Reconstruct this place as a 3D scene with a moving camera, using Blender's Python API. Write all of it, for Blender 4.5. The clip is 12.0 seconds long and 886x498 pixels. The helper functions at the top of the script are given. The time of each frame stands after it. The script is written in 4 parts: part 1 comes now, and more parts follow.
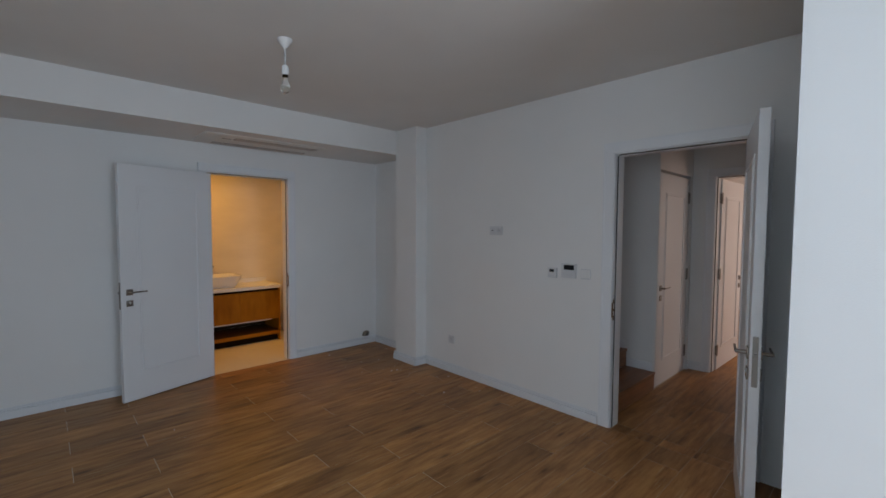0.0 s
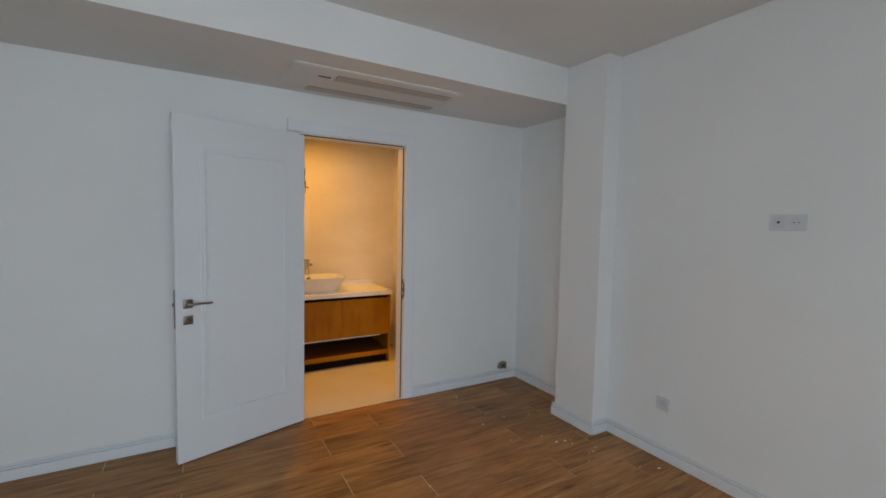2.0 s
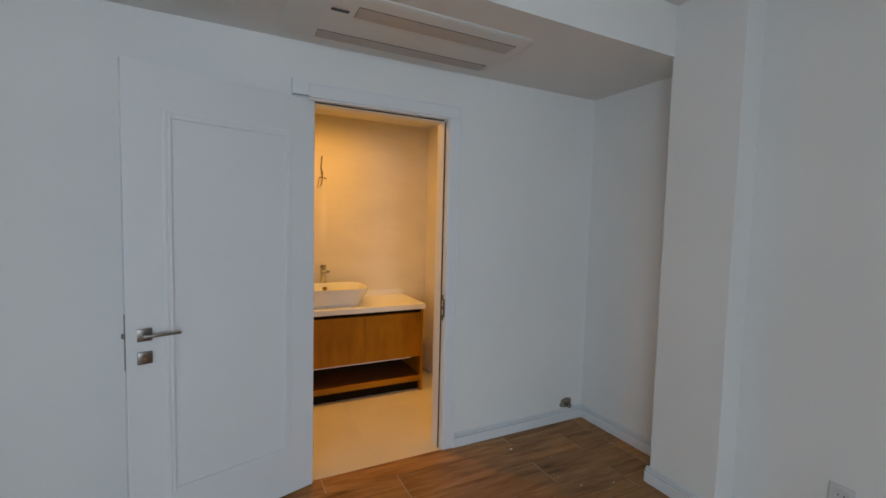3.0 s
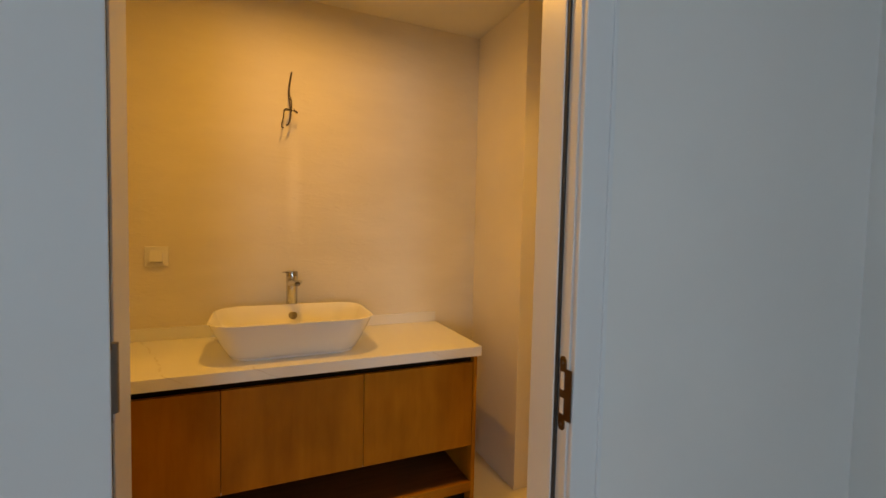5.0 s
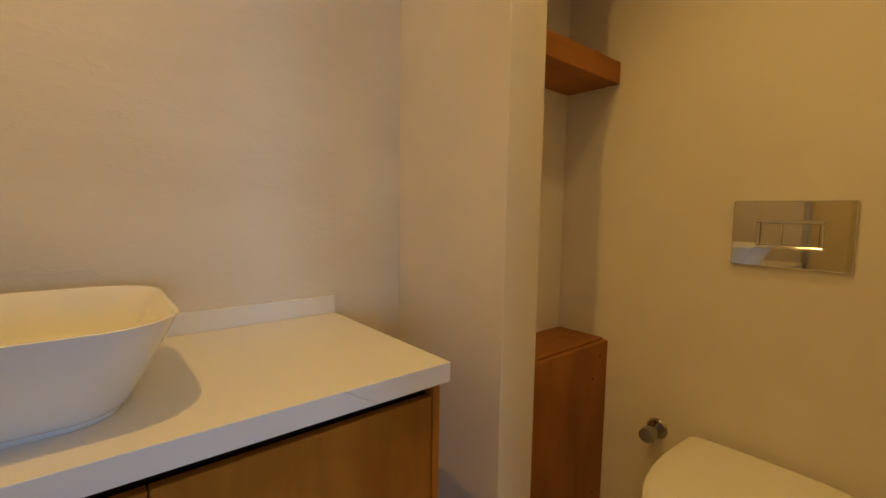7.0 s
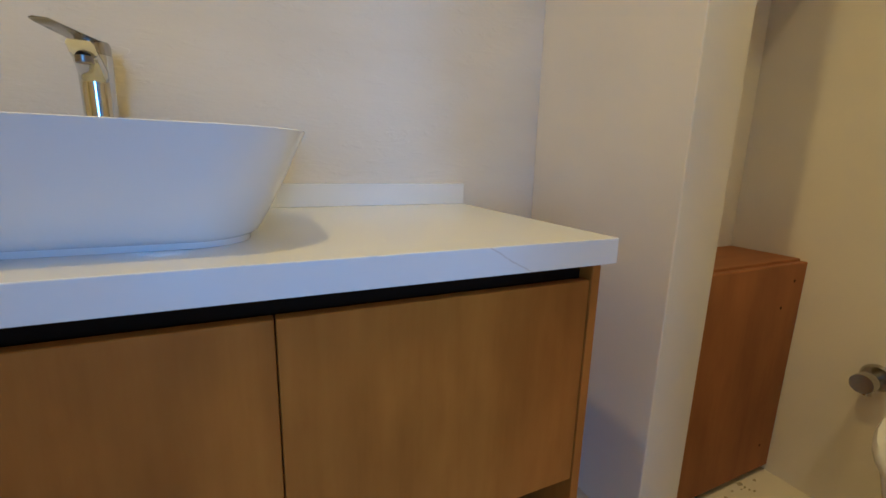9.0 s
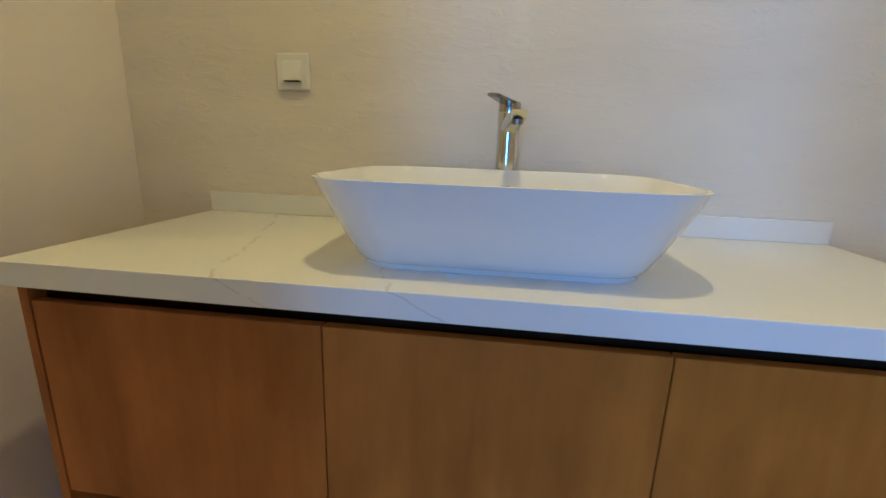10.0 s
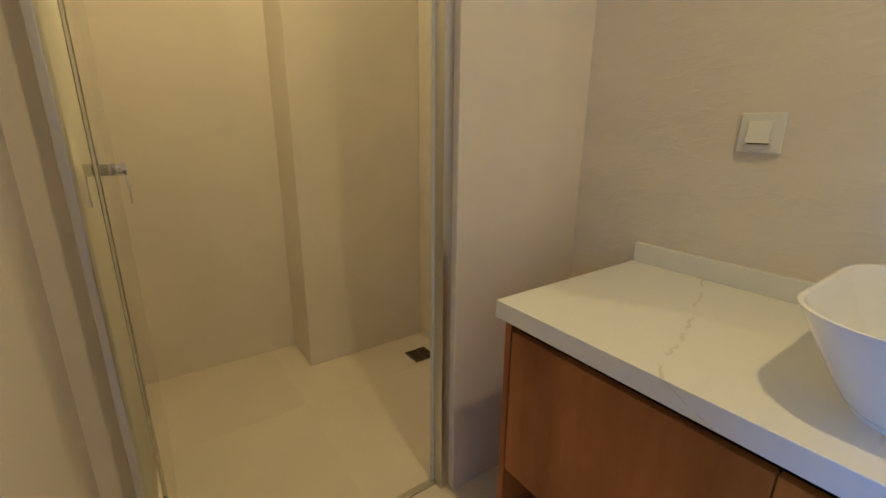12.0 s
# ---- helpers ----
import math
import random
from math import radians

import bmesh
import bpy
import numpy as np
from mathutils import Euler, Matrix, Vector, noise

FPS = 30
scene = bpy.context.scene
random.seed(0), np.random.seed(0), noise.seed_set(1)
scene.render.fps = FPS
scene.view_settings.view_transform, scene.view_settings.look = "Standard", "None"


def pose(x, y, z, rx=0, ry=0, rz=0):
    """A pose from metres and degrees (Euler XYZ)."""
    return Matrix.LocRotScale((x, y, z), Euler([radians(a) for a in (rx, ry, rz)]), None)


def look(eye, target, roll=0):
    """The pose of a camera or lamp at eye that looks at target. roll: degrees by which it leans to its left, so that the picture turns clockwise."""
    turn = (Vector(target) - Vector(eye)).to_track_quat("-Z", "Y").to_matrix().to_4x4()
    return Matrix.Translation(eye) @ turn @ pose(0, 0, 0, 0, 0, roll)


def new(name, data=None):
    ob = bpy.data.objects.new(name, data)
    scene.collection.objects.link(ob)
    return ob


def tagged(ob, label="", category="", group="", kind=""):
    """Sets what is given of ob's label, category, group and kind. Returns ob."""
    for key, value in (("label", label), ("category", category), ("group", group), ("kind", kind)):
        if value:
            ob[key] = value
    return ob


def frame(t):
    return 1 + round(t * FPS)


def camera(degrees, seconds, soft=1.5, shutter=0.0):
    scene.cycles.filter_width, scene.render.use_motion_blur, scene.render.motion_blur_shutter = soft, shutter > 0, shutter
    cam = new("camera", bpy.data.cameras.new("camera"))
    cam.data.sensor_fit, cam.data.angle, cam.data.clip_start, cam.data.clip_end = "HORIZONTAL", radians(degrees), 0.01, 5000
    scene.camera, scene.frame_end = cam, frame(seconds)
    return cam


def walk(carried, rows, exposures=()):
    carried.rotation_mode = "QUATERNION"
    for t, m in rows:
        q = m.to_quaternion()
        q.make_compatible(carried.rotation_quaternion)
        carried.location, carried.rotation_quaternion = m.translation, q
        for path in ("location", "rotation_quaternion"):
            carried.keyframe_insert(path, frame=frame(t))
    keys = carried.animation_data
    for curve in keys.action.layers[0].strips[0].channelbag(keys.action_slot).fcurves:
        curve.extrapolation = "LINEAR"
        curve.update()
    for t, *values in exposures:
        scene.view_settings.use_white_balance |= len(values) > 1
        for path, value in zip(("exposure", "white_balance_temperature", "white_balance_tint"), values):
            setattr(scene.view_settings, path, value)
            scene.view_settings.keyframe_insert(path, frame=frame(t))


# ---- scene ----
cam = camera(92.3, 12.0, soft=1.6)
PATH = [
    (0, (0.121, 0.642, 1.53), (1.489, 2.098, 1.431), 0.3),
    (0.5, (0.272, 1.012, 1.515), (1.443, 2.63, 1.406), 0.5),
    (1, (0.368, 1.43, 1.52), (1.48, 3.088, 1.401), 1.0),
    (1.5, (0.539, 1.827, 1.493), (1.597, 3.52, 1.37), 1.1),
    (2, (0.701, 2.253, 1.47), (1.7, 3.981, 1.346), 1.2),
    (2.5, (0.781, 2.683, 1.464), (1.748, 4.429, 1.337), 1.4),
    (3, (0.96, 3.056, 1.454), (1.858, 4.839, 1.327), 1.4),
    (3.2, (1.036, 3.214, 1.470), (1.910, 5.007, 1.333), 1.5),
    (4.8, (1.514, 4.533, 1.300), (2.311, 6.364, 1.197), 1.6),
    (5, (1.54, 4.681, 1.272), (2.338, 6.513, 1.177), 1.3),
    (5.5, (1.59, 5.008, 1.251), (2.363, 6.849, 1.133), 1.7),
    (6, (1.715, 5.338, 1.158), (2.548, 7.152, 1.037), 1.7),
    (6.5, (1.827, 5.536, 1.129), (2.889, 7.226, 1.012), 1.6),
    (6.7, (1.853, 5.600, 1.113), (3.038, 7.207, 0.979), 1.6),
    (8.3, (1.980, 5.762, 0.848), (3.356, 7.191, 0.593), 0.6),
    (8.4, (1.985, 5.775, 0.853), (3.292, 7.253, 0.522), 0.7),
    (8.5, (1.987, 5.779, 0.85), (3.231, 7.304, 0.495), 0.9),
    (9, (1.906, 5.826, 0.873), (2.743, 7.595, 0.462), 1.5),
    (9.5, (1.767, 5.812, 0.906), (2.099, 7.734, 0.462), 1.9),
    (10, (1.676, 5.766, 0.959), (1.431, 7.691, 0.479), 1.9),
    (10.5, (1.654, 5.748, 1.028), (0.936, 7.546, 0.525), 1.4),
    (11, (1.6, 5.772, 1.055), (0.553, 7.394, 0.529), 1.1),
    (11.5, (1.554, 5.758, 1.095), (0.202, 7.132, 0.562), 0.9),
    (12, (1.542, 5.699, 1.13), (-0.03, 6.807, 0.581), 0.5),
]
EXPOSURES = (
    (0.0, -0.45, 6950, 20), (0.5, 0.25, 7400, 22), (1.0, 0.27, 7300, 20), (2.0, 0.15, 7200, 17),
    (3.0, 0.1, 7050, 16), (5.0, -0.1, 7000, 13), (6.0, -0.14, 8100, 9), (6.6, -0.24, 6250, 9),
    (8.4, 0.0, 3770, 8), (9.5, 0.24, 3570, 5), (10.5, 0.2, 3450, 6), (12.0, 0.15, 3500, 12),
)
walk(cam, [(t, look(eye, target, roll)) for t, eye, target, roll in PATH], EXPOSURES)

# ---- world and large lights ----
world = bpy.data.worlds.new("sky")
scene.world = world
world.use_nodes = True
wn = world.node_tree.nodes
sky = wn.new("ShaderNodeTexSky")
sky.sky_type, sky.sun_disc = "NISHITA", False
sky.sun_elevation, sky.sun_rotation = radians(40), radians(250)
world.node_tree.links.new(sky.outputs[0], wn["Background"].inputs[0])
wn["Background"].inputs[1].default_value = 0.08


def area_lamp(name, m, w, h, watts, colour):
    data = bpy.data.lights.new(name, "AREA")
    data.shape, data.size, data.size_y = "RECTANGLE", w, h
    data.energy, data.color = watts, colour
    ob = new(name, data)
    ob.matrix_world = m
    return ob


WARM = (1.0, 0.48, 0.055)
# sky light from the balcony window beside the start of the walk
area_lamp("window_daylight", look((-1.05, -0.1, 1.38), (3.25, 2.5, 0.6)), 2.3, 1.9, 46, (0.60, 0.82, 1.0))
area_lamp("end_window_daylight", look((0.95, -1.72, 1.45), (1.2, 4.0, 1.0)), 1.2, 1.7, 58, (0.60, 0.82, 1.0))
# daylight of the room at the end of the hall
area_lamp("far_window_daylight", look((8.0, -0.95, 1.4), (8.0, 3.0, 1.0)), 1.8, 1.8, 60, (0.98, 0.83, 0.72))


def disc_lamp(name, place, watts, size=0.075, degrees=180):
    data = bpy.data.lights.new(name, "AREA")
    data.shape, data.size, data.energy, data.color = "DISK", size, watts, WARM
    data.spread = radians(degrees)
    ob = new(name, data)
    ob.matrix_world = Matrix.Translation(place)
    return ob


def spot_lamp(name, place, watts, size, degrees, blend, colour=WARM):
    data = bpy.data.lights.new(name, "SPOT")
    data.energy, data.color, data.shadow_soft_size = watts, colour, size
    data.spot_size, data.spot_blend = radians(degrees), blend
    ob = new(name, data)
    ob.matrix_world = Matrix.Translation(place)
    return ob


# unseen recessed ceiling spotlights: before the basin, added toilet fill, in the shower
UNSEEN_DOWNLIGHTS = ((1.67, 6.20), (2.76, 5.92), (0.0, 6.05))
disc_lamp("basin_downlight_glow", (1.67, 6.20, 2.335), 9.6, degrees=172)
# added to brighten the toilet wall; no lamp is known there
spot_lamp("toilet_fill_glow", (2.76, 5.92, 2.335), 33.0, 0.04, 106, 1.0, (1.0, 0.53, 0.10))
disc_lamp("shower_downlight_glow", (0.0, 6.05, 2.335), 6.8)


# ---- materials ----
def material(name, base, rough=0.5, metal=0.0):
    m = bpy.data.materials.new(name)
    m.use_nodes = True
    b = m.node_tree.nodes["Principled BSDF"]
    b.inputs["Base Color"].default_value = (*base, 1)
    b.inputs["Roughness"].default_value = rough
    b.inputs["Metallic"].default_value = metal
    return m, m.node_tree.nodes, m.node_tree.links, b


def ramp(nodes, stops):
    r = nodes.new("ShaderNodeValToRGB")
    r.color_ramp.elements[0].position, r.color_ramp.elements[0].color = stops[0][0], (*stops[0][1], 1)
    r.color_ramp.elements[1].position, r.color_ramp.elements[1].color = stops[-1][0], (*stops[-1][1], 1)
    for p, c in stops[1:-1]:
        e = r.color_ramp.elements.new(p)
        e.color = (*c, 1)
    return r


def coords(nodes, links, scale=(1, 1, 1), spread=0.0):
    tc, mp = nodes.new("ShaderNodeTexCoord"), nodes.new("ShaderNodeMapping")
    mp.inputs["Scale"].default_value = scale
    links.new(tc.outputs["Object"], mp.inputs["Vector"])
    if spread:
        info, mul, comb = nodes.new("ShaderNodeObjectInfo"), nodes.new("ShaderNodeMath"), nodes.new("ShaderNodeCombineXYZ")
        mul.operation = "MULTIPLY"
        mul.inputs[1].default_value = spread
        links.new(info.outputs["Random"], mul.inputs[0])
        for i in range(3):
            links.new(mul.outputs[0], comb.inputs[i])
        links.new(comb.outputs[0], mp.inputs["Location"])
    return mp


def noise_tex(nodes, links, mp, scale, detail=6, rough=0.55):
    n = nodes.new("ShaderNodeTexNoise")
    n.inputs["Scale"].default_value, n.inputs["Detail"].default_value, n.inputs["Roughness"].default_value = scale, detail, rough
    links.new(mp.outputs[0], n.inputs["Vector"])
    return n


def bump(nodes, links, b, height, strength, dist, under=None):
    u = nodes.new("ShaderNodeBump")
    u.inputs["Strength"].default_value, u.inputs["Distance"].default_value = strength, dist
    links.new(height, u.inputs["Height"])
    if under:
        links.new(under.outputs[0], u.inputs["Normal"])
    links.new(u.outputs[0], b.inputs["Normal"])
    return u


def paint(name, base, rough, grain=260, relief=0.15, vary=0.04, scale=(1, 1, 1), wave=0.0):
    m, n, l, b = material(name, base, rough)
    mp = coords(n, l, scale)
    big = noise_tex(n, l, mp, 1.3, 3)
    r = ramp(n, ((0.3, tuple(c * (1 - vary) for c in base)), (0.7, tuple(min(1, c * (1 + vary)) for c in base))))
    l.new(big.outputs[0], r.inputs[0])
    l.new(r.outputs[0], b.inputs["Base Color"])
    fine = noise_tex(n, l, mp, grain, 3)
    u = bump(n, l, b, fine.outputs[0], relief, 0.002)
    if wave:
        mid = noise_tex(n, l, mp, 7, 4)
        bump(n, l, b, mid.outputs[0], wave, 0.01, u)
    return m


WALL = paint("white_wall_paint", (0.80, 0.80, 0.79), 0.75, 190, 0.25, 0.02, wave=0.05)
CEIL = paint("white_ceiling_paint", (0.78, 0.77, 0.75), 0.85, 190, 0.2, 0.03, wave=0.05)
TRIM = paint("white_satin_lacquer", (0.77, 0.79, 0.81), 0.38, 60, 0.03, 0.015)
SKIRT = paint("white_gloss_skirting", (0.76, 0.785, 0.81), 0.24, 60, 0.03, 0.015)
BATH = paint("cream_cement_plaster", (0.78, 0.735, 0.65), 0.7, 60, 0.14, 0.07, wave=0.12)
PLASTIC = material("white_plastic", (0.78, 0.78, 0.77), 0.35)[0]
GREY_PLASTIC = material("pale_grey_plastic", (0.62, 0.63, 0.65), 0.4)[0]
AC_WHITE = material("warm_white_plastic", (0.70, 0.69, 0.66), 0.45)[0]
TAUPE = material("warm_grey_plastic", (0.50, 0.45, 0.41), 0.5)[0]
SCREEN = material("dark_display", (0.015, 0.018, 0.022), 0.12)[0]
# sheenless near-black: painted shade for gaps, holes and slots, plus two small black parts
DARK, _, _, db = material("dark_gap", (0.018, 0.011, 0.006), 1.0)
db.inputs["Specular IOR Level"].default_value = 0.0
RUBBER = material("dark_rubber_gasket", (0.035, 0.033, 0.032), 0.6)[0]
CHROME = material("chrome", (0.66, 0.66, 0.65), 0.10, 1.0)[0]
DULL_CHROME = material("dull_chrome", (0.42, 0.41, 0.40), 0.2, 1.0)[0]
MIRROR = material("polished_plate", (0.66, 0.65, 0.63), 0.03, 1.0)[0]
NICKEL = material("dark_brushed_nickel", (0.27, 0.25, 0.23), 0.34, 1.0)[0]
STEEL = material("brushed_aluminium", (0.62, 0.61, 0.58), 0.33, 1.0)[0]
BRONZE = material("bronze_strike", (0.22, 0.15, 0.09), 0.4, 1.0)[0]
WIRE = material("dark_cable_sheath", (0.05, 0.035, 0.02), 0.5)[0]
GROUT = paint("light_grout", (0.56, 0.48, 0.38), 0.9)
CERAMIC = material("white_glazed_ceramic", (0.83, 0.84, 0.85), 0.07)[0]
SEAT = material("white_toilet_plastic", (0.80, 0.79, 0.76), 0.22)[0]
GLASS, gn, gl, gb = material("clear_glass", (0.93, 0.97, 0.95), 0.0)
gb.inputs["Transmission Weight"].default_value, gb.inputs["IOR"].default_value = 1.0, 1.45
GRIT = paint("pale_cement_grit", (0.42, 0.36, 0.27), 0.95, 40, 0.5, 0.2)
CONCRETE = paint("broken_plaster", (0.30, 0.26, 0.21), 0.95, 40, 0.9, 0.35)


def slate_plaster():
    """Wall finish with shallow sideways chips and trowel marks."""
    m, n, l, b = material("chiselled_plaster", (0.74, 0.70, 0.64), 0.72)
    mp = coords(n, l, (1.0, 1.0, 3.0))
    mp.inputs["Rotation"].default_value = (0, 0.22, 0)
    big = noise_tex(n, l, mp, 2.0, 4)
    r = ramp(n, ((0.3, (0.70, 0.66, 0.57)), (0.7, (0.77, 0.73, 0.64))))
    l.new(big.outputs[0], r.inputs[0])
    # a pale run of filler below the lamp cable
    wob = noise_tex(n, l, coords(n, l), 9.0, 3)
    at = n.new("ShaderNodeSeparateXYZ")
    l.new(coords(n, l).outputs[0], at.inputs[0])

    def step(op, a, c):
        k = n.new("ShaderNodeMath")
        k.operation, k.use_clamp = op, op == "MULTIPLY_ADD"
        for i, v in enumerate((a, *c)):
            if isinstance(v, float):
                k.inputs[i].default_value = v
            else:
                l.new(v, k.inputs[i])
        return k.outputs[0]

    off = step("ABSOLUTE", step("SUBTRACT", step("MULTIPLY_ADD", wob.outputs[0], (0.05, 0.0)), (0.025,)), ())
    side = step("ABSOLUTE", step("SUBTRACT", at.outputs[0], (1.70,)), ())
    across = step("MULTIPLY_ADD", step("ADD", side, (off,)), (-30.0, 1.4))
    along = step("MULTIPLY_ADD", step("ABSOLUTE", step("SUBTRACT", at.outputs[2], (1.46,)), ()), (-5.0, 1.5))
    run = n.new("ShaderNodeMix")
    run.data_type = "RGBA"
    l.new(step("MULTIPLY", step("MULTIPLY", across, (along,)), (0.55,)), run.inputs[0])
    l.new(r.outputs[0], run.inputs[6])
    run.inputs[7].default_value = (0.86, 0.83, 0.77, 1)
    l.new(run.outputs[2], b.inputs["Base Color"])
    chips = noise_tex(n, l, mp, 12.0, 4, 0.55)
    chips.inputs["Distortion"].default_value = 0.7
    edge = ramp(n, ((0.40, (0, 0, 0)), (0.585, (0.26, 0.26, 0.26)), (0.62, (1, 1, 1))))
    l.new(chips.outputs[0], edge.inputs[0])
    fine = noise_tex(n, l, mp, 60, 5)
    u = bump(n, l, b, fine.outputs[0], 0.16, 0.004)
    bump(n, l, b, edge.outputs[0], 0.22, 0.006, u)
    return m


SLATE = slate_plaster()


def wood(name, dark, mid, pale, rough, along=(1.0, 14.0, 14.0), spread=37.0, vary=0.25, knots=True, gloss_vary=0.12, clouds=0.75, shine=0.5, scale=2.2):
    m, n, l, b = material(name, mid, rough)
    b.inputs["Specular IOR Level"].default_value = shine
    mp = coords(n, l, along, spread)
    grain = noise_tex(n, l, mp, scale, 10, 0.66)
    r = ramp(n, ((0.28, dark), (0.48, mid), (0.72, pale)))
    l.new(grain.outputs[0], r.inputs[0])
    mp2 = coords(n, l, tuple(1 + (a - 1) * 0.16 for a in along), spread)
    cloud = noise_tex(n, l, mp2, 2.6, 4)
    mix = n.new("ShaderNodeMix")
    mix.data_type, mix.blend_type = "RGBA", "MULTIPLY"
    mix.inputs[0].default_value = clouds
    cr = ramp(n, ((0.32, (0.58, 0.55, 0.52)), (0.64, (1, 1, 1))))
    l.new(cloud.outputs[0], cr.inputs[0])
    l.new(r.outputs[0], mix.inputs[6])
    l.new(cr.outputs[0], mix.inputs[7])
    out = mix.outputs[2]
    if knots:
        mp3 = coords(n, l, (0.42, 1.5, 1.5), spread)
        v = n.new("ShaderNodeTexVoronoi")
        v.voronoi_dimensions = "2D"
        v.inputs["Scale"].default_value = 1.7
        l.new(mp3.outputs[0], v.inputs["Vector"])
        kr = ramp(n, ((0.012, (0.28, 0.22, 0.18)), (0.05, (0.8, 0.77, 0.74)), (0.11, (1, 1, 1))))
        l.new(v.outputs["Distance"], kr.inputs[0])
        mk = n.new("ShaderNodeMix")
        mk.data_type, mk.blend_type = "RGBA", "MULTIPLY"
        mk.inputs[0].default_value = 0.8
        l.new(out, mk.inputs[6])
        l.new(kr.outputs[0], mk.inputs[7])
        out = mk.outputs[2]
        # short pale streaks along the grain
        streak = noise_tex(n, l, coords(n, l, (2.2, 42.0, 42.0), spread), 1.6, 3)
        sr = ramp(n, ((0.63, (0, 0, 0)), (0.74, (0.55, 0.55, 0.55))))
        l.new(streak.outputs[0], sr.inputs[0])
        ms = n.new("ShaderNodeMix")
        ms.data_type = "RGBA"
        l.new(sr.outputs[0], ms.inputs[0])
        l.new(out, ms.inputs[6])
        ms.inputs[7].default_value = (0.60, 0.42, 0.25, 1)
        out = ms.outputs[2]
    info, hsv = n.new("ShaderNodeObjectInfo"), n.new("ShaderNodeHueSaturation")
    mr = n.new("ShaderNodeMapRange")
    mr.inputs["To Min"].default_value, mr.inputs["To Max"].default_value = 1 - vary, 1 + vary
    l.new(info.outputs["Random"], mr.inputs[0])
    l.new(mr.outputs[0], hsv.inputs["Value"])
    l.new(out, hsv.inputs["Color"])
    l.new(hsv.outputs[0], b.inputs["Base Color"])
    gr = n.new("ShaderNodeMapRange")
    gr.inputs["To Min"].default_value, gr.inputs["To Max"].default_value = rough - gloss_vary, rough + gloss_vary
    l.new(cloud.outputs[0], gr.inputs[0])
    l.new(gr.outputs[0], b.inputs["Roughness"])
    bump(n, l, b, grain.outputs[0], 0.12, 0.002)
    return m


PLANK = wood("oak_look_porcelain", (0.19, 0.076, 0.022), (0.41, 0.190, 0.062), (0.57, 0.310, 0.118), 0.40, (0.8, 7.0, 7.0), vary=0.19, clouds=0.75, shine=0.28, scale=3.4)
VENEER = wood("stained_oak_veneer_upright", (0.340, 0.135, 0.006), (0.385, 0.156, 0.008), (0.420, 0.174, 0.010), 0.5, (11.0, 11.0, 0.9), 11.0, 0.05, False, 0.06, 0.75, 0.15)
VENEER_X = wood("stained_oak_veneer_lengthwise", (0.340, 0.135, 0.006), (0.385, 0.156, 0.008), (0.420, 0.174, 0.010), 0.5, (0.9, 11.0, 11.0), 11.0, 0.05, False, 0.06, 0.75, 0.15)
STAIR = wood("brown_stair_wood", (0.17, 0.066, 0.028), (0.31, 0.125, 0.05), (0.42, 0.19, 0.085), 0.4, knots=False)
# darker copy of the oak veneer, with the cabinet's shade in its colour
SHADED_OAK = wood("shaded_oak_shelf", (0.10, 0.040, 0.012), (0.14, 0.056, 0.018), (0.18, 0.075, 0.026), 0.45, (0.9, 11.0, 11.0), 11.0, 0.05, False, 0.06, 0.5, 0.3)
# dull dark brown: shade inside recesses put into colour; also the cabinet knots
SHADE_KNOT_BROWN, _, _, cb = material("recess_shade_and_knot_brown", (0.050, 0.029, 0.016), 0.8)
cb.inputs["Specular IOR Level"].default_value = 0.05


def quartz():
    """White slab with three thin broken grey veins that run across its depth."""
    m, n, l, b = material("white_veined_quartz", (0.80, 0.80, 0.78), 0.16)
    mp = coords(n, l)
    mp.inputs["Rotation"].default_value = (0, 0, -0.318)
    split, warp = n.new("ShaderNodeSeparateXYZ"), noise_tex(n, l, mp, 9.0, 5, 0.6)
    l.new(mp.outputs[0], split.inputs[0])
    plain, depth = coords(n, l), n.new("ShaderNodeSeparateXYZ")
    l.new(plain.outputs[0], depth.inputs[0])

    def maths(op, a, c):
        k = n.new("ShaderNodeMath")
        k.operation = op
        for i, v in enumerate((a, c)):
            if isinstance(v, float):
                k.inputs[i].default_value = v
            else:
                l.new(v, k.inputs[i])
        return k.outputs[0]

    across = maths("ADD", split.outputs[0], maths("MULTIPLY", warp.outputs[0], 0.07))
    # on upright faces the veins run on at a slant
    across = maths("ADD", across, maths("MULTIPLY", maths("SUBTRACT", depth.outputs[2], 0.757), 2.0))
    nearest = None
    behind = maths("GREATER_THAN", depth.outputs[1], 6.3145)
    for c, edge_only in ((3.175, 0.0), (3.425, 0.0), (4.063, 1.0)):
        d = maths("ABSOLUTE", maths("SUBTRACT", across, c + 0.035), 0.0)
        d = maths("ADD", d, maths("MULTIPLY", behind, edge_only))
        nearest = d if nearest is None else maths("MINIMUM", nearest, d)
    nearest = maths("ADD", nearest, maths("GREATER_THAN", depth.outputs[2], 0.758))
    line = ramp(n, ((0.0, (0, 0, 0)), (0.0032, (1, 1, 1)), (1.0, (1, 1, 1))))
    l.new(nearest, line.inputs[0])
    gaps = noise_tex(n, l, mp, 17.0, 4)
    gr = ramp(n, ((0.44, (0, 0, 0)), (0.56, (1, 1, 1))))
    l.new(gaps.outputs[0], gr.inputs[0])
    shown = maths("MAXIMUM", line.outputs[0], gr.outputs[0])
    cr = ramp(n, ((0.0, (0.62, 0.60, 0.57)), (1.0, (0.80, 0.81, 0.815))))
    l.new(shown, cr.inputs[0])
    l.new(cr.outputs[0], b.inputs["Base Color"])
    return m


QUARTZ = quartz()
BATH_GROUT = paint("cream_grout", (0.69, 0.63, 0.52), 0.8)
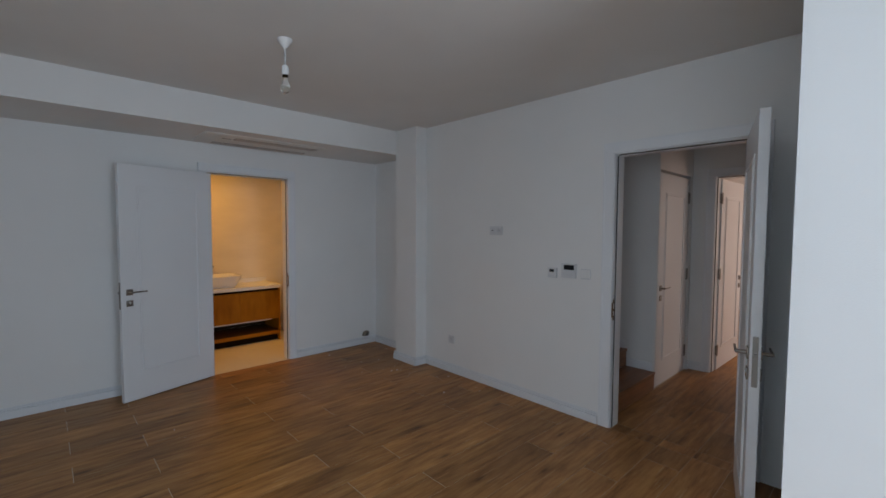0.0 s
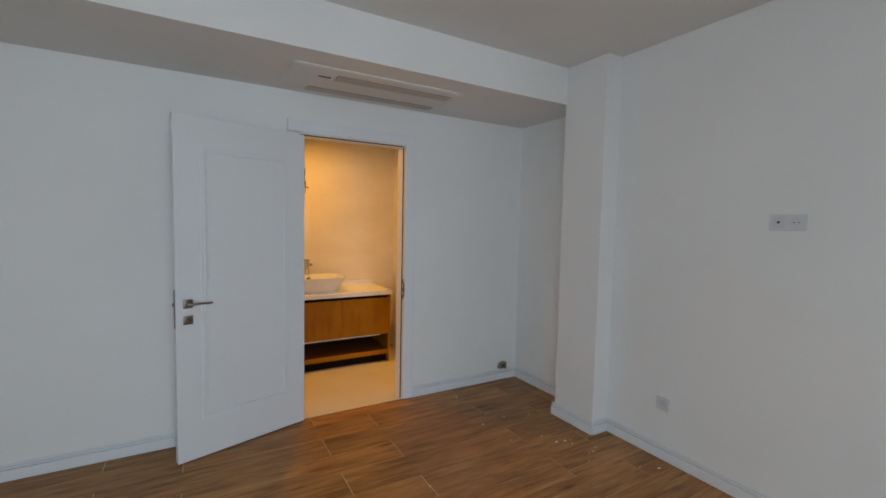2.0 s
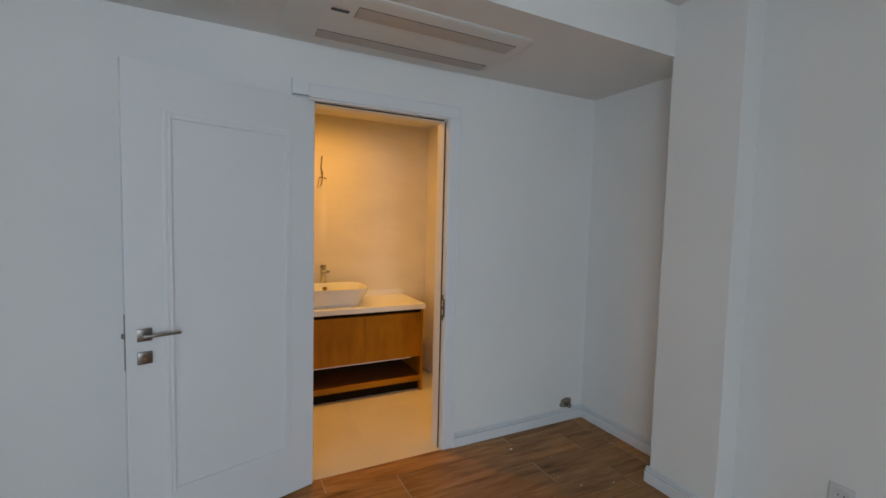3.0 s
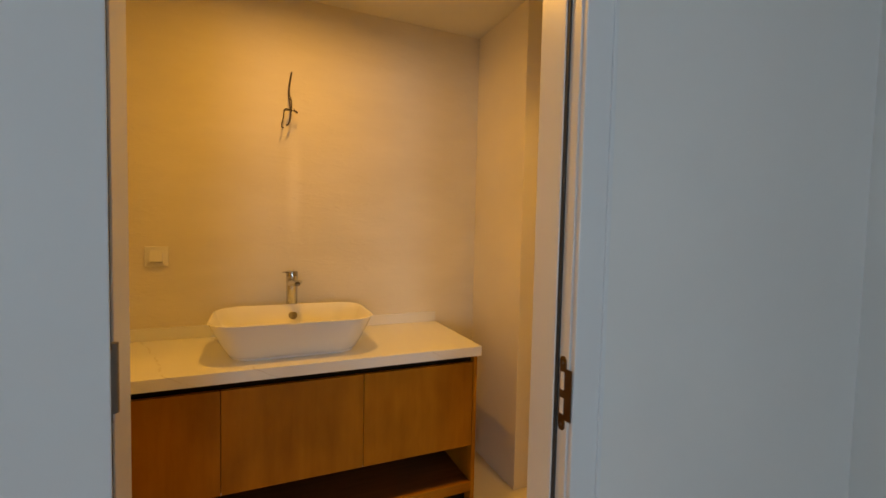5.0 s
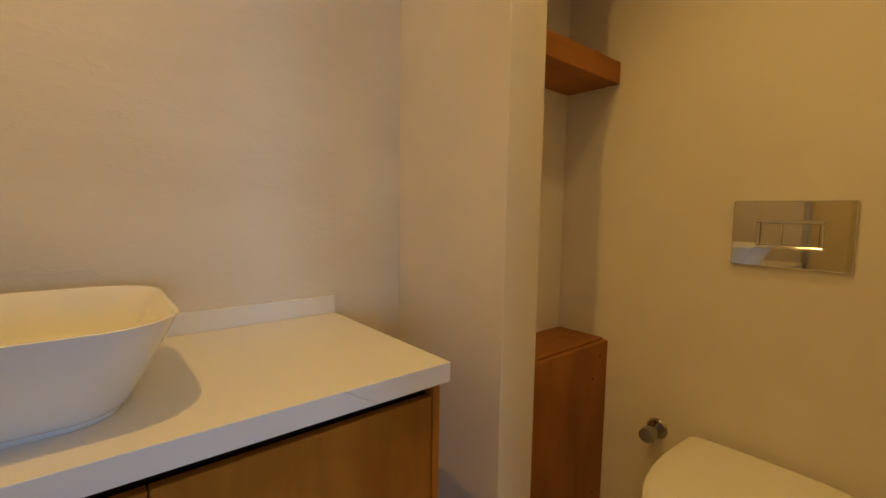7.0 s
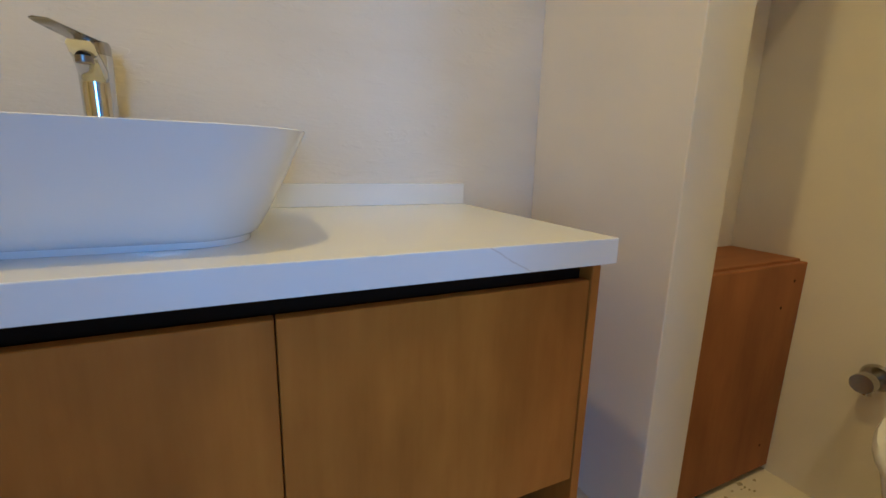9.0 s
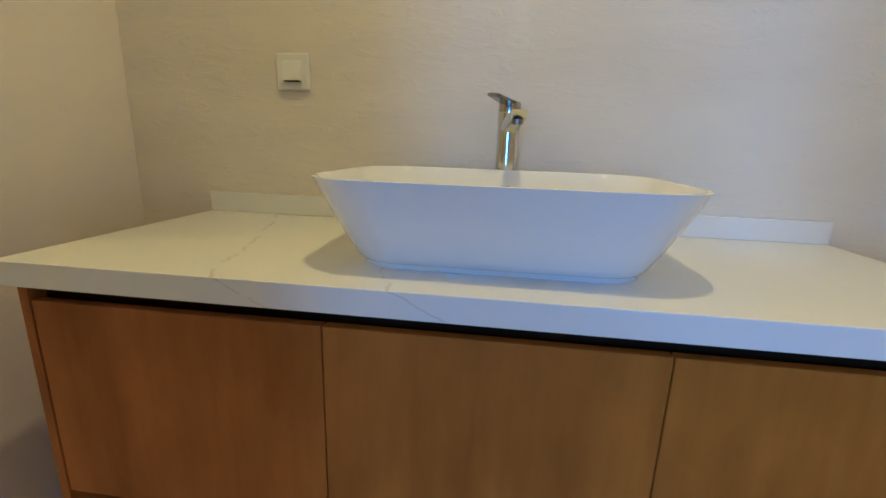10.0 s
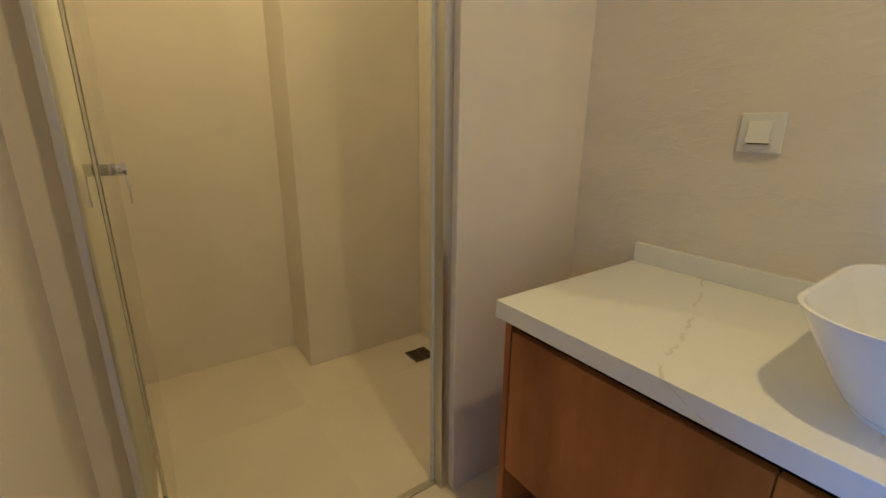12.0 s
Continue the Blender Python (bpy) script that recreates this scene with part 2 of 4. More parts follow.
PLATE = material("pale_plate_plastic", (0.66, 0.67, 0.68), 0.35)[0]
BATH_TILE = paint("cream_floor_tile", (0.72, 0.66, 0.55), 0.35, 90, 0.05, 0.06)


# ---- mesh helpers ----
def box(bm, a, b, bevel=0.0, seg=2):
    a, b = Vector(a), Vector(b)
    made = bmesh.ops.create_cube(bm, size=1.0)["verts"]
    c, s = (a + b) / 2, b - a
    for v in made:
        v.co = Vector((c.x + v.co.x * abs(s.x), c.y + v.co.y * abs(s.y), c.z + v.co.z * abs(s.z)))
    if bevel:
        edges = list({e for v in made for e in v.link_edges})
        bmesh.ops.bevel(bm, geom=edges, offset=bevel, segments=seg, affect="EDGES", profile=0.5)
    return bm


def one_box(a, b, bevel=0.0, seg=2):
    return box(bmesh.new(), a, b, bevel, seg)


def rod(bm, p, q, r, r2=None, seg=24):
    p, q = Vector(p), Vector(q)
    m = Matrix.Translation((p + q) / 2) @ (q - p).to_track_quat("Z", "Y").to_matrix().to_4x4()
    bmesh.ops.create_cone(bm, cap_ends=True, segments=seg, radius1=r, radius2=r if r2 is None else r2, depth=(q - p).length, matrix=m)
    return bm


def loft(bm, rings, close_first=True, close_last=True):
    """Skins rings of points that have equal counts."""
    vs = [[bm.verts.new(p) for p in ring] for ring in rings]
    n = len(vs[0])
    for a, b in zip(vs, vs[1:]):
        for i in range(n):
            bm.faces.new((a[i], a[(i + 1) % n], b[(i + 1) % n], b[i]))
    if close_first:
        bm.faces.new(list(reversed(vs[0])))
    if close_last:
        bm.faces.new(vs[-1])
    bmesh.ops.recalc_face_normals(bm, faces=bm.faces)
    return bm


def round_rect(cx, cy, w, d, r, z, n=10):
    pts = []
    r = min(r, w / 2 - 1e-4, d / 2 - 1e-4)
    for sx, sy, a0 in ((1, 1, 0), (-1, 1, 90), (-1, -1, 180), (1, -1, 270)):
        for i in range(n):
            a = radians(a0 + 90 * i / (n - 1))
            pts.append((cx + sx * (w / 2 - r) + r * math.cos(a), cy + sy * (d / 2 - r) + r * math.sin(a), z))
    return pts


def tube(bm, pts, r, seg=8):
    pts = [Vector(p) for p in pts]
    rings = []
    for i, p in enumerate(pts):
        t = (pts[min(i + 1, len(pts) - 1)] - pts[max(i - 1, 0)]).normalized()
        q = t.to_track_quat("Z", "Y")
        rings.append([p + q @ Vector((r * math.cos(k * math.tau / seg), r * math.sin(k * math.tau / seg), 0)) for k in range(seg)])
    return loft(bm, rings)


def world_of(ob):
    m = ob.matrix_basis.copy()
    while ob.parent:
        m = ob.matrix_parent_inverse @ m
        ob = ob.parent
        m = ob.matrix_basis @ m
    return m


def part(name, bm, mat, parent=None, label="", local=False, smooth=0.0):
    """One mesh object from a bmesh; local: its points are given in its parent's own axes."""
    me = bpy.data.meshes.new(name)
    bm.to_mesh(me)
    bm.free()
    me.materials.append(mat)
    if smooth:
        me.shade_smooth()
        me.set_sharp_from_angle(angle=radians(smooth))
    ob = new(name, me)
    if parent:
        ob.parent = parent
        if not local:
            ob.matrix_parent_inverse = world_of(parent).inverted()
    if label:
        ob["label"] = label
    return ob


def thing(name, place, label, category, group="", kind="", turn=0.0):
    ob = new(name)
    ob.empty_display_size = 0.1
    ob.matrix_basis = pose(*place, 0, 0, turn)
    return tagged(ob, label, category, group, kind)


def setting(name, boxes, mat, label="", category="wall", bevel=0.0):
    bm = bmesh.new()
    for a, b in boxes:
        box(bm, a, b, bevel)
    return tagged(part(name, bm, mat), label, category, "", "structure")


# ---- large structure ----
TOP, BTOP = 2.63, 2.35
setting("ceiling", [((-1.32, -1.92, TOP), (3.48, 5.405, TOP + 0.15))], CEIL, "flat matt white bedroom ceiling", "ceiling")
setting("ceiling_beam", [((-1.2, 4.6, 2.365), (3.0995, 5.405, TOP)), ((3.0995, 4.612, 2.365), (3.36, 5.405, TOP))], CEIL, "dropped white plasterboard soffit along the wall", "soffit")
setting("wall_north", [((-1.32, 5.405, 0), (1.315, 5.525, TOP + 0.15)), ((2.18, 5.405, 0), (3.48, 5.525, TOP + 0.15)), ((1.315, 5.405, 2.09), (2.18, 5.525, TOP + 0.15))], WALL, "plain white painted wall with bathroom doorway")
setting("wall_east", [((3.25, 0.74, 0), (3.37, 1.215, TOP)), ((3.25, 2.115, 0), (3.37, 4.612, TOP)), ((3.25, 1.215, 2.105), (3.37, 2.115, TOP))], WALL, "plain white painted wall with hall doorway")
setting("wall_pilaster", [((3.100, 4.245, 0), (3.25, 4.612, TOP))], WALL, "white plastered square column against the wall", "column", 0.004)
setting("wall_alcove", [((3.36, 4.612, 0), (3.48, 5.405, TOP))], WALL, "white recessed alcove wall beside the column")
setting("wall_west", [((-1.32, -1.92, 0), (-1.2, -1.5, TOP)), ((-1.32, 1.3, 0), (-1.2, 5.405, TOP)), ((-1.32, -1.5, 2.35), (-1.2, 1.3, TOP)), ((-1.32, -1.5, 0), (-1.2, 1.3, 0.1))], WALL, "white wall round the balcony window")
setting("wall_south", [((-1.2, -1.92, 0), (0.3, -1.8, TOP)), ((1.6, -1.92, 0), (1.93, -1.8, TOP)), ((0.3, -1.92, 2.35), (1.6, -1.8, TOP)), ((0.3, -1.92, 0), (1.6, -1.8, 0.55))], WALL, "white end wall with a window")
setting("wall_return", [((1.81, -1.8, 0), (1.93, 0.86, TOP)), ((1.93, 0.74, 0), (3.25, 0.86, TOP))], WALL, "white return wall beside the window bay")
# bathroom shell
setting("bath_wall_north", [((-0.72, 6.87, 0), (3.375, 6.99, 2.5))], SLATE, "cream chiselled plaster wall behind the washbasin")
setting("bath_wall_east", [((3.255, 5.525, 0), (3.375, 6.87, 2.5))], BATH, "cream plastered wall behind the toilet")
setting("bath_wall_niche", [((2.69, 6.39, 0), (2.83, 6.87, 2.35)), ((2.83, 6.61, 0), (3.255, 6.87, 2.35))], BATH, "cream plastered pier with a shelf niche beside it", "wall", 0.003)
setting("bath_wall_partition", [((0.55, 6.37, 0), (0.655, 6.87, 2.35))], BATH, "cream plastered partition between basin and shower", "wall", 0.003)
setting("bath_wall_west", [((-0.72, 5.525, 0), (-0.6, 6.87, 2.5))], BATH, "cream plastered end wall of the shower")
setting("shower_pipe_casing", [((-0.5995, 6.24, 0), (-0.335, 6.8695, 2.35))], BATH, "cream plastered boxed-out corner in the shower", "pipe casing", 0.003)
setting("shower_wall_south", [((-0.5995, 5.525, 0), (0.575, 5.59, 2.35))], BATH, "cream plastered shower wall behind the glass leaf")
setting("bath_wall_south", [((0.575, 5.525, 0), (1.315, 5.531, 2.35)), ((2.18, 5.525, 0), (3.255, 5.531, 2.35)), ((1.315, 5.525, 2.09), (2.18, 5.531, 2.35))], BATH, "cream plastered wall round the doorway")
setting("bath_ceiling", [((-0.72, 5.525, BTOP), (3.255, 6.87, BTOP + 0.15))], CEIL, "flat cream-white bathroom ceiling", "ceiling")
# hall, stair well and the far room
setting("hall_wall_north", [((4.33, 2.17, 0), (4.345, 3.6, TOP)), ((4.345, 2.17, 2.09), (5.2, 2.29, TOP)), ((5.2, 2.17, 0), (5.39, 2.29, TOP)), ((4.345, 2.25, 0), (5.2, 2.29, 2.09))], WALL, "white hall wall with a closed door")
setting("hall_wall_east", [((5.27, 1.97, 0), (5.39, 2.17, TOP)), ((5.27, 0.4, 0), (5.39, 1.13, TOP)), ((5.27, 1.13, 2.09), (5.39, 1.97, TOP))], WALL, "white hall wall with an open doorway")
setting("hall_wall_south", [((3.37, 0.4, 0), (5.27, 0.52, TOP))], WALL, "plain white hall wall")
setting("stair_wall", [((3.37, 3.5, 0), (4.33, 3.62, TOP))], WALL, "white wall at the end of the stairs")
setting("hall_ceiling", [((3.37, 0.4, TOP), (5.39, 3.62, TOP + 0.15))], CEIL, "flat white hall ceiling", "ceiling")
setting("far_room_walls", [((9.8, -1.1, 0), (9.92, 3.4, TOP)), ((5.39, 3.3, 0), (9.8, 3.42, TOP)), ((5.39, -1.22, 0), (9.92, -1.1, TOP))], WALL, "white walls of the room beyond the hall")
setting("far_room_ceiling", [((5.27, -1.22, TOP), (9.92, 3.42, TOP + 0.15))], CEIL, "flat white ceiling of the far room", "ceiling")
floor = setting("floor", [((-1.32, -1.92, -0.15), (5.39, 5.405, -0.0012))], GROUT, "light grout bed under oak-look floor planks", "floor")
far_floor = setting("far_floor", [((5.39, -1.22, -0.15), (9.92, 3.42, -0.002))], PLANK, "oak-look plank floor of the far room", "floor")
bath_floor = setting("bath_floor", [((-0.72, 5.405, -0.15), (3.375, 6.99, -0.0012))], BATH_GROUT, "cream grout bed under bathroom floor tiles", "floor")
setting("ground", [((-400, -400, -3.2), (400, 400, -3.0))], GROUT, "pale paved ground outside", "ground")


# skirting: flat board with a stepped top moulding
def skirting(x0, y0, x1, y1, nx, ny, high=0.092):
    """Along a wall face from (x0, y0) to (x1, y1); (nx, ny) points into the room."""
    bm = bmesh.new()
    for t, za, zb, bv in ((0.022, 0.0, high * 0.68, 0.003), (0.006, high * 0.68, high * 0.75, 0.0), (0.019, high * 0.75, high * 0.86, 0.005), (0.009, high * 0.86, high, 0.003)):
        a = (min(x0, x1, x0 + nx * t, x1 + nx * t), min(y0, y1, y0 + ny * t, y1 + ny * t), za)
        b = (max(x0, x1, x0 + nx * t, x1 + nx * t), max(y0, y1, y0 + ny * t, y1 + ny * t), zb)
        box(bm, a, b, bv, 1)
    return tagged(part("baseboard", bm, SKIRT), "white lacquered stepped skirting board", "skirting", "", "structure")


skirting(-1.2, 5.405, 1.25, 5.405, 0, -1)
skirting(2.245, 5.405, 3.36, 5.405, 0, -1)
skirting(3.36, 4.612, 3.36, 5.39, -1, 0)
skirting(3.095, 4.23, 3.095, 4.627, -1, 0)
skirting(3.11, 4.612, 3.345, 4.612, 0, 1)
skirting(3.095, 4.245, 3.25, 4.245, 0, -1)
skirting(3.25, 2.19, 3.25, 4.23, -1, 0)
skirting(-1.2, 0.72, -1.2, 5.39, 1, 0)
skirting(1.81, -1.78, 1.81, 0.86, -1, 0)
skirting(5.2, 2.17, 5.27, 2.17, 0, -1)
skirting(5.27, 1.99, 5.27, 2.155, -1, 0)
skirting(9.8, -1.1, 9.8, 3.3, -1, 0)


# ---- doors ----
def lever(parent, x, z, face, y, toward):
    """A square-rose lever and its key rose on one face; toward: the way the lever points."""
    bm = box(bmesh.new(), (x - 0.026, min(y, y + face * 0.009), z - 0.026), (x + 0.026, max(y, y + face * 0.009), z + 0.026), 0.0015)
    rod(bm, (x, y, z), (x, y + face * 0.05, z), 0.009, seg=16)
    a, b = sorted((x - toward * 0.012, x + toward * 0.122))
    box(bm, (a, min(y + face * 0.044, y + face * 0.054), z - 0.005), (b, max(y + face * 0.044, y + face * 0.054), z + 0.007), 0.003)
    h = part("door_handle", bm, NICKEL, parent, "dark nickel lever on a square rose", True, 30)
    bm = box(bmesh.new(), (x - 0.026, min(y, y + face * 0.008), z - 0.122), (x + 0.026, max(y, y + face * 0.008), z - 0.070), 0.0015)
    k = part("key_rose", bm, NICKEL, parent, "dark nickel square key rose", True, 30)
    bm = bmesh.new()
    rod(bm, (x, y + face * 0.006, z - 0.090), (x, y + face * 0.011, z - 0.090), 0.009, seg=16)
    box(bm, (x - 0.004, min(y + face * 0.006, y + face * 0.010), z - 0.112), (x + 0.004, max(y + face * 0.006, y + face * 0.010), z - 0.092), 0.001)
    part("cylinder", bm, CHROME, k, "", True, 30)


def door(name, place, turn, width, label, handle_sides=(1, -1), hand=1, plates=False):
    """A leaf along +x from its hinge, 42 mm thick, with one long moulded panel on both faces."""
    d = thing(name, place, label, "door", "", "structure", turn)
    bm = one_box((0, -0.021, 0.008), (width, 0.021, 2.062), 0.002)
    part("door_leaf", bm, TRIM, d, "", True)
    x0, x1, z0, z1 = 0.125, width - 0.135, 0.235, 1.885
    for s in (1, -1):
        bm = bmesh.new()
        y = s * 0.021
        for inset, tall in ((0.0, 0.005), (0.016, 0.009)):
            w = 0.016
            for a, b in (((x0 + inset, z0 + inset), (x0 + inset + w, z1 - inset)), ((x1 - inset - w, z0 + inset), (x1 - inset, z1 - inset)),
                         ((x0 + inset + w, z0 + inset), (x1 - inset - w, z0 + inset + w)), ((x0 + inset + w, z1 - inset - w), (x1 - inset - w, z1 - inset))):
                box(bm, (a[0], min(y - s * 0.001, y + s * tall), a[1]), (b[0], max(y - s * 0.001, y + s * tall), b[1]), 0.0025, 2)
        part("panel_moulding", bm, TRIM, d, "", True)
    for s in handle_sides:
        lever(d, width - 0.062, 0.962, s, s * 0.021, -1)
    bm = one_box((width - 0.0005, -0.011, 0.82), (width + 0.0025, 0.011, 1.05), 0.0005, 1)
    box(bm, (width, -0.007, 0.952), (width + 0.012, 0.007, 0.972), 0.002, 1)
    part("lock_faceplate", bm, NICKEL, d, "dark metal lock faceplate", True)
    for z in (0.22, 1.05, 1.86):
        bm = rod(bmesh.new(), (-0.004, hand * 0.024, z - 0.05), (-0.004, hand * 0.024, z + 0.05), 0.008, seg=12)
        box(bm, (-0.002, -0.018, z - 0.05), (0.001, 0.018, z + 0.05))
        if plates:
            ya, yb = sorted((hand * 0.0213, hand * 0.0235))
            box(bm, (-0.030, ya, z - 0.06), (0.030, yb, z + 0.06))
        part("hinge", bm, NICKEL, d, "", True, 30)
    return d


LEAF = math.degrees(math.atan2(-0.247, -0.775))
door("door_1", (1.3545, 5.387, 0), LEAF, 0.812, "white panelled bathroom door standing wide open", hand=-1)
door("door_2", (3.232, 1.262, 0), math.degrees(math.atan2(1.053 - 1.262, 2.43 - 3.232)), 0.825, "white panelled hall door open into the bedroom")
door("door_3", (5.165, 2.195, 0), 180, 0.80, "white panelled door closed in the hall", hand=1, plates=True)
door("door_4", (5.40, 1.945, 0), -1.5, 0.80, "white panelled door open into the far room", hand=-1, plates=True)


def door_frame(name, axis, a0, a1, face, back, out, label, strike_at=None, top=2.068):
    """Lining, stop, gasket and room-side casing round an opening a0..a1 along axis; face and back: the wall's two sides; out: the way the room-side casing faces."""
    f = thing(name, (0, 0, 0), label, "door frame", "", "structure")

    def b(bm, u0, u1, v0, v1, z0, z1, bv=0.0):
        v0, v1 = sorted((v0, v1))
        p, q = ((u0, v0, z0), (u1, v1, z1)) if axis == "x" else ((v0, u0, z0), (v1, u1, z1))
        return box(bm, p, q, bv, 2)

    room = face + out * 0.014
    step = face - out * 0.030
    end = back - out * 0.006
    l0, l1 = 0.015, 0.009
    for nm, u0, u1, s in (("jamb", a0 - 0.03, a0 - l0, 1), ("jamb", a1 + l1, a1 + 0.03, -1)):
        bm = b(bmesh.new(), u0, u1, face, end, 0, top + l1, 0.0)
        lo, hi = (u1, a0) if s == 1 else (a1, u0)
        b(bm, lo, hi, step - out * 0.008, end, 0, top, 0.002)
        j = part(nm, bm, TRIM, f)
        g0, g1 = (u1, a0 - 0.003) if s == 1 else (a1 + 0.003, u0)
        part("gasket", b(bmesh.new(), g0, g1, step, step - out * 0.0078, 0, top), RUBBER, j, "dark rubber door seal")
    bm = b(bmesh.new(), a0 - 0.03, a1 + 0.03, face, end, top + l1, top + 0.028)
    b(bm, a0 - l0, a1 + l1, step - out * 0.008, end, top, top + l1, 0.0)
    h = part("head", bm, TRIM, f)
    part("gasket", b(bmesh.new(), a0, a1, step, step - out * 0.0078, top + 0.003, top + l1), RUBBER, h, "dark rubber door seal")
    for u0, u1, s in ((a0 - 0.095, a0 - l0 - 0.003, -1), (a1 + l1 + 0.004, a1 + 0.095, 1)):
        bm = b(bmesh.new(), u0, u1, face + out * 0.0005, room, 0, top + 0.018, 0.003)
        e = u0 if s == -1 else u1 - 0.012
        b(bm, e, e + 0.012, room - out * 0.001, room + out * 0.005, 0, top + 0.095, 0.002)
        part("casing", bm, TRIM, f)
    bm = b(bmesh.new(), a0 - 0.095, a1 + 0.095, face + out * 0.0005, room, top + 0.0185, top + 0.095, 0.003)
    b(bm, a0 - 0.083, a1 + 0.083, room - out * 0.001, room + out * 0.005, top + 0.083, top + 0.095, 0.002)
    part("casing", bm, TRIM, f)
    if strike_at:
        u, s = strike_at
        u = a1 + l1 if s == 1 else a0 - l0
        bm = bmesh.new()
        lo, hi = (u - 0.002, u + 0.0005) if s == 1 else (u - 0.0005, u + 0.002)
        v = face - out * 0.016
        b(bm, lo, hi, v - 0.010, v + 0.010, 0.842, 0.988, 0.0)
        # rounded ends, and the lip that bends round the edge towards the room
        for z in (0.842, 0.988):
            p, q = ((lo, v, z), (hi, v, z)) if axis == "x" else ((v, lo, z), (v, hi, z))
            rod(bm, p, q, 0.010, seg=16)
        b(bm, lo, hi, v + out * 0.010, face + out * 0.012, 0.858, 0.972)
        sp = part("strike_plate", bm, BRONZE, f, "bronze strike plate with two latch holes")
        for z0, z1 in ((0.870, 0.905), (0.924, 0.963)):
            lo2, hi2 = (u - 0.003, u) if s == 1 else (u, u + 0.003)
            part("latch_hole", b(bmesh.new(), lo2, hi2, v - 0.006, v + 0.006, z0, z1), PLASTIC, sp, "pale plastic latch pocket")
        for z in (0.846, 0.984):
            p, q = ((u - 0.0028, v, z), (u + 0.001, v, z)) if axis == "x" else ((v, u - 0.0028, z), (v, u + 0.001, z))
            part("screw", rod(bmesh.new(), p, q, 0.0042, seg=12), NICKEL, sp)
    return f


door_frame("door_frame_1", "x", 1.345, 2.15, 5.405, 5.525, -1, "white lacquered frame round the bathroom doorway", (0, 1))
door_frame("door_frame_2", "y", 1.245, 2.085, 3.25, 3.37, -1, "white lacquered frame round the hall doorway", (0, 1), 2.075)
door_frame("door_frame_3", "y", 1.16, 1.94, 5.27, 5.39, -1, "white lacquered frame round the far doorway")


# ---- bedroom things ----
def window():
    w = thing("window_1", (-1.26, -0.1, 0.1), "white-framed balcony window beside the bay", "window", "", "structure")
    y0, y1, z0, z1 = -1.5, 1.3, 0.1, 2.35
    for a, b in (((y0, z0), (y0 + 0.06, z1)), ((y1 - 0.06, z0), (y1, z1)), ((y0 + 0.06, z0), (y1 - 0.06, z0 + 0.06)), ((y0 + 0.06, z1 - 0.06), (y1 - 0.06, z1)), ((-0.13, z0 + 0.06), (-0.07, z1 - 0.06))):
        part("window_frame", one_box((-1.30, a[0], a[1]), (-1.245, b[0], b[1]), 0.003), TRIM, w)
    for a, b in ((y0 + 0.06, -0.13), (-0.07, y1 - 0.06)):
        p = part("pane", one_box((-1.278, a, z0 + 0.06), (-1.270, b, z1 - 0.06)), GLASS, w)
        p.visible_shadow = False


window()


def end_window():
    w = thing("window_2", (0.95, -1.86, 0.55), "white-framed window in the end wall", "window", "", "structure")
    x0, x1, z0, z1 = 0.3, 1.6, 0.55, 2.35
    for a, b in (((x0, z0), (x0 + 0.06, z1)), ((x1 - 0.06, z0), (x1, z1)), ((x0 + 0.06, z0), (x1 - 0.06, z0 + 0.06)), ((x0 + 0.06, z1 - 0.06), (x1 - 0.06, z1))):
        part("window_frame", one_box((a[0], -1.90, a[1]), (b[0], -1.845, b[1]), 0.003), TRIM, w)
    p = part("pane", one_box((x0 + 0.06, -1.878, z0 + 0.06), (x1 - 0.06, -1.870, z1 - 0.06)), GLASS, w)
    p.visible_shadow = False


end_window()


def cassette():
    x0, x1, y0, y1, z = 1.18, 2.33, 4.80, 5.30, 2.365
    c = thing("air_conditioner", ((x0 + x1) / 2, (y0 + y1) / 2, z), "slim white ceiling cassette air conditioner set in the soffit", "air conditioner")
    cx, cy = (x0 + x1) / 2, (y0 + y1) / 2
    bm = loft(bmesh.new(), [round_rect(cx, cy, x1 - x0, y1 - y0, 0.05, z - 0.0005), round_rect(cx, cy, x1 - x0, y1 - y0, 0.05, z - 0.006),
                            round_rect(cx, cy, x1 - x0 - 0.03, y1 - y0 - 0.03, 0.045, z - 0.014)])
    part("panel", bm, AC_WHITE, c, "", False, 40)
    # air outlet with its flap, and the intake grille of slats
    for k in range(3):
        part("indicator", one_box((1.365 + 0.024 * k, 4.926, z - 0.0165), (1.373 + 0.024 * k, 4.934, z - 0.0142)), TAUPE, c)
    # dark sheets under flap and slats stand for the shade in the slots
    o = part("air_outlet", one_box((1.46, 4.885, z - 0.0155), (2.27, 4.985, z - 0.0145)), SHADE_KNOT_BROWN, c, "outlet slot, its inner shade a dark sheet")
    part("flap", one_box((1.4615, 4.8865, z - 0.0185), (2.2685, 4.9835, z - 0.0158), 0.002), TAUPE, o, "warm grey outlet flap")
    g = part("intake", one_box((1.34, 5.185, z - 0.0155), (2.28, 5.265, z - 0.0145)), SHADE_KNOT_BROWN, c, "intake slot, its inner shade a dark sheet")
    for k in range(9):
        y = 5.189 + k * 0.0088
        part("slat", one_box((1.34, y, z - 0.019), (2.28, y + 0.0068, z - 0.0155)), TAUPE, g)
    part("display", one_box((1.355, 4.942, z - 0.0165), (1.432, 4.965, z - 0.0142), 0.001), SCREEN, c, "small black display window")
    part("badge", one_box((1.79, 5.045, z - 0.0155), (1.87, 5.053, z - 0.0142)), GREY_PLASTIC, c, "grey maker's mark bar")


cassette()


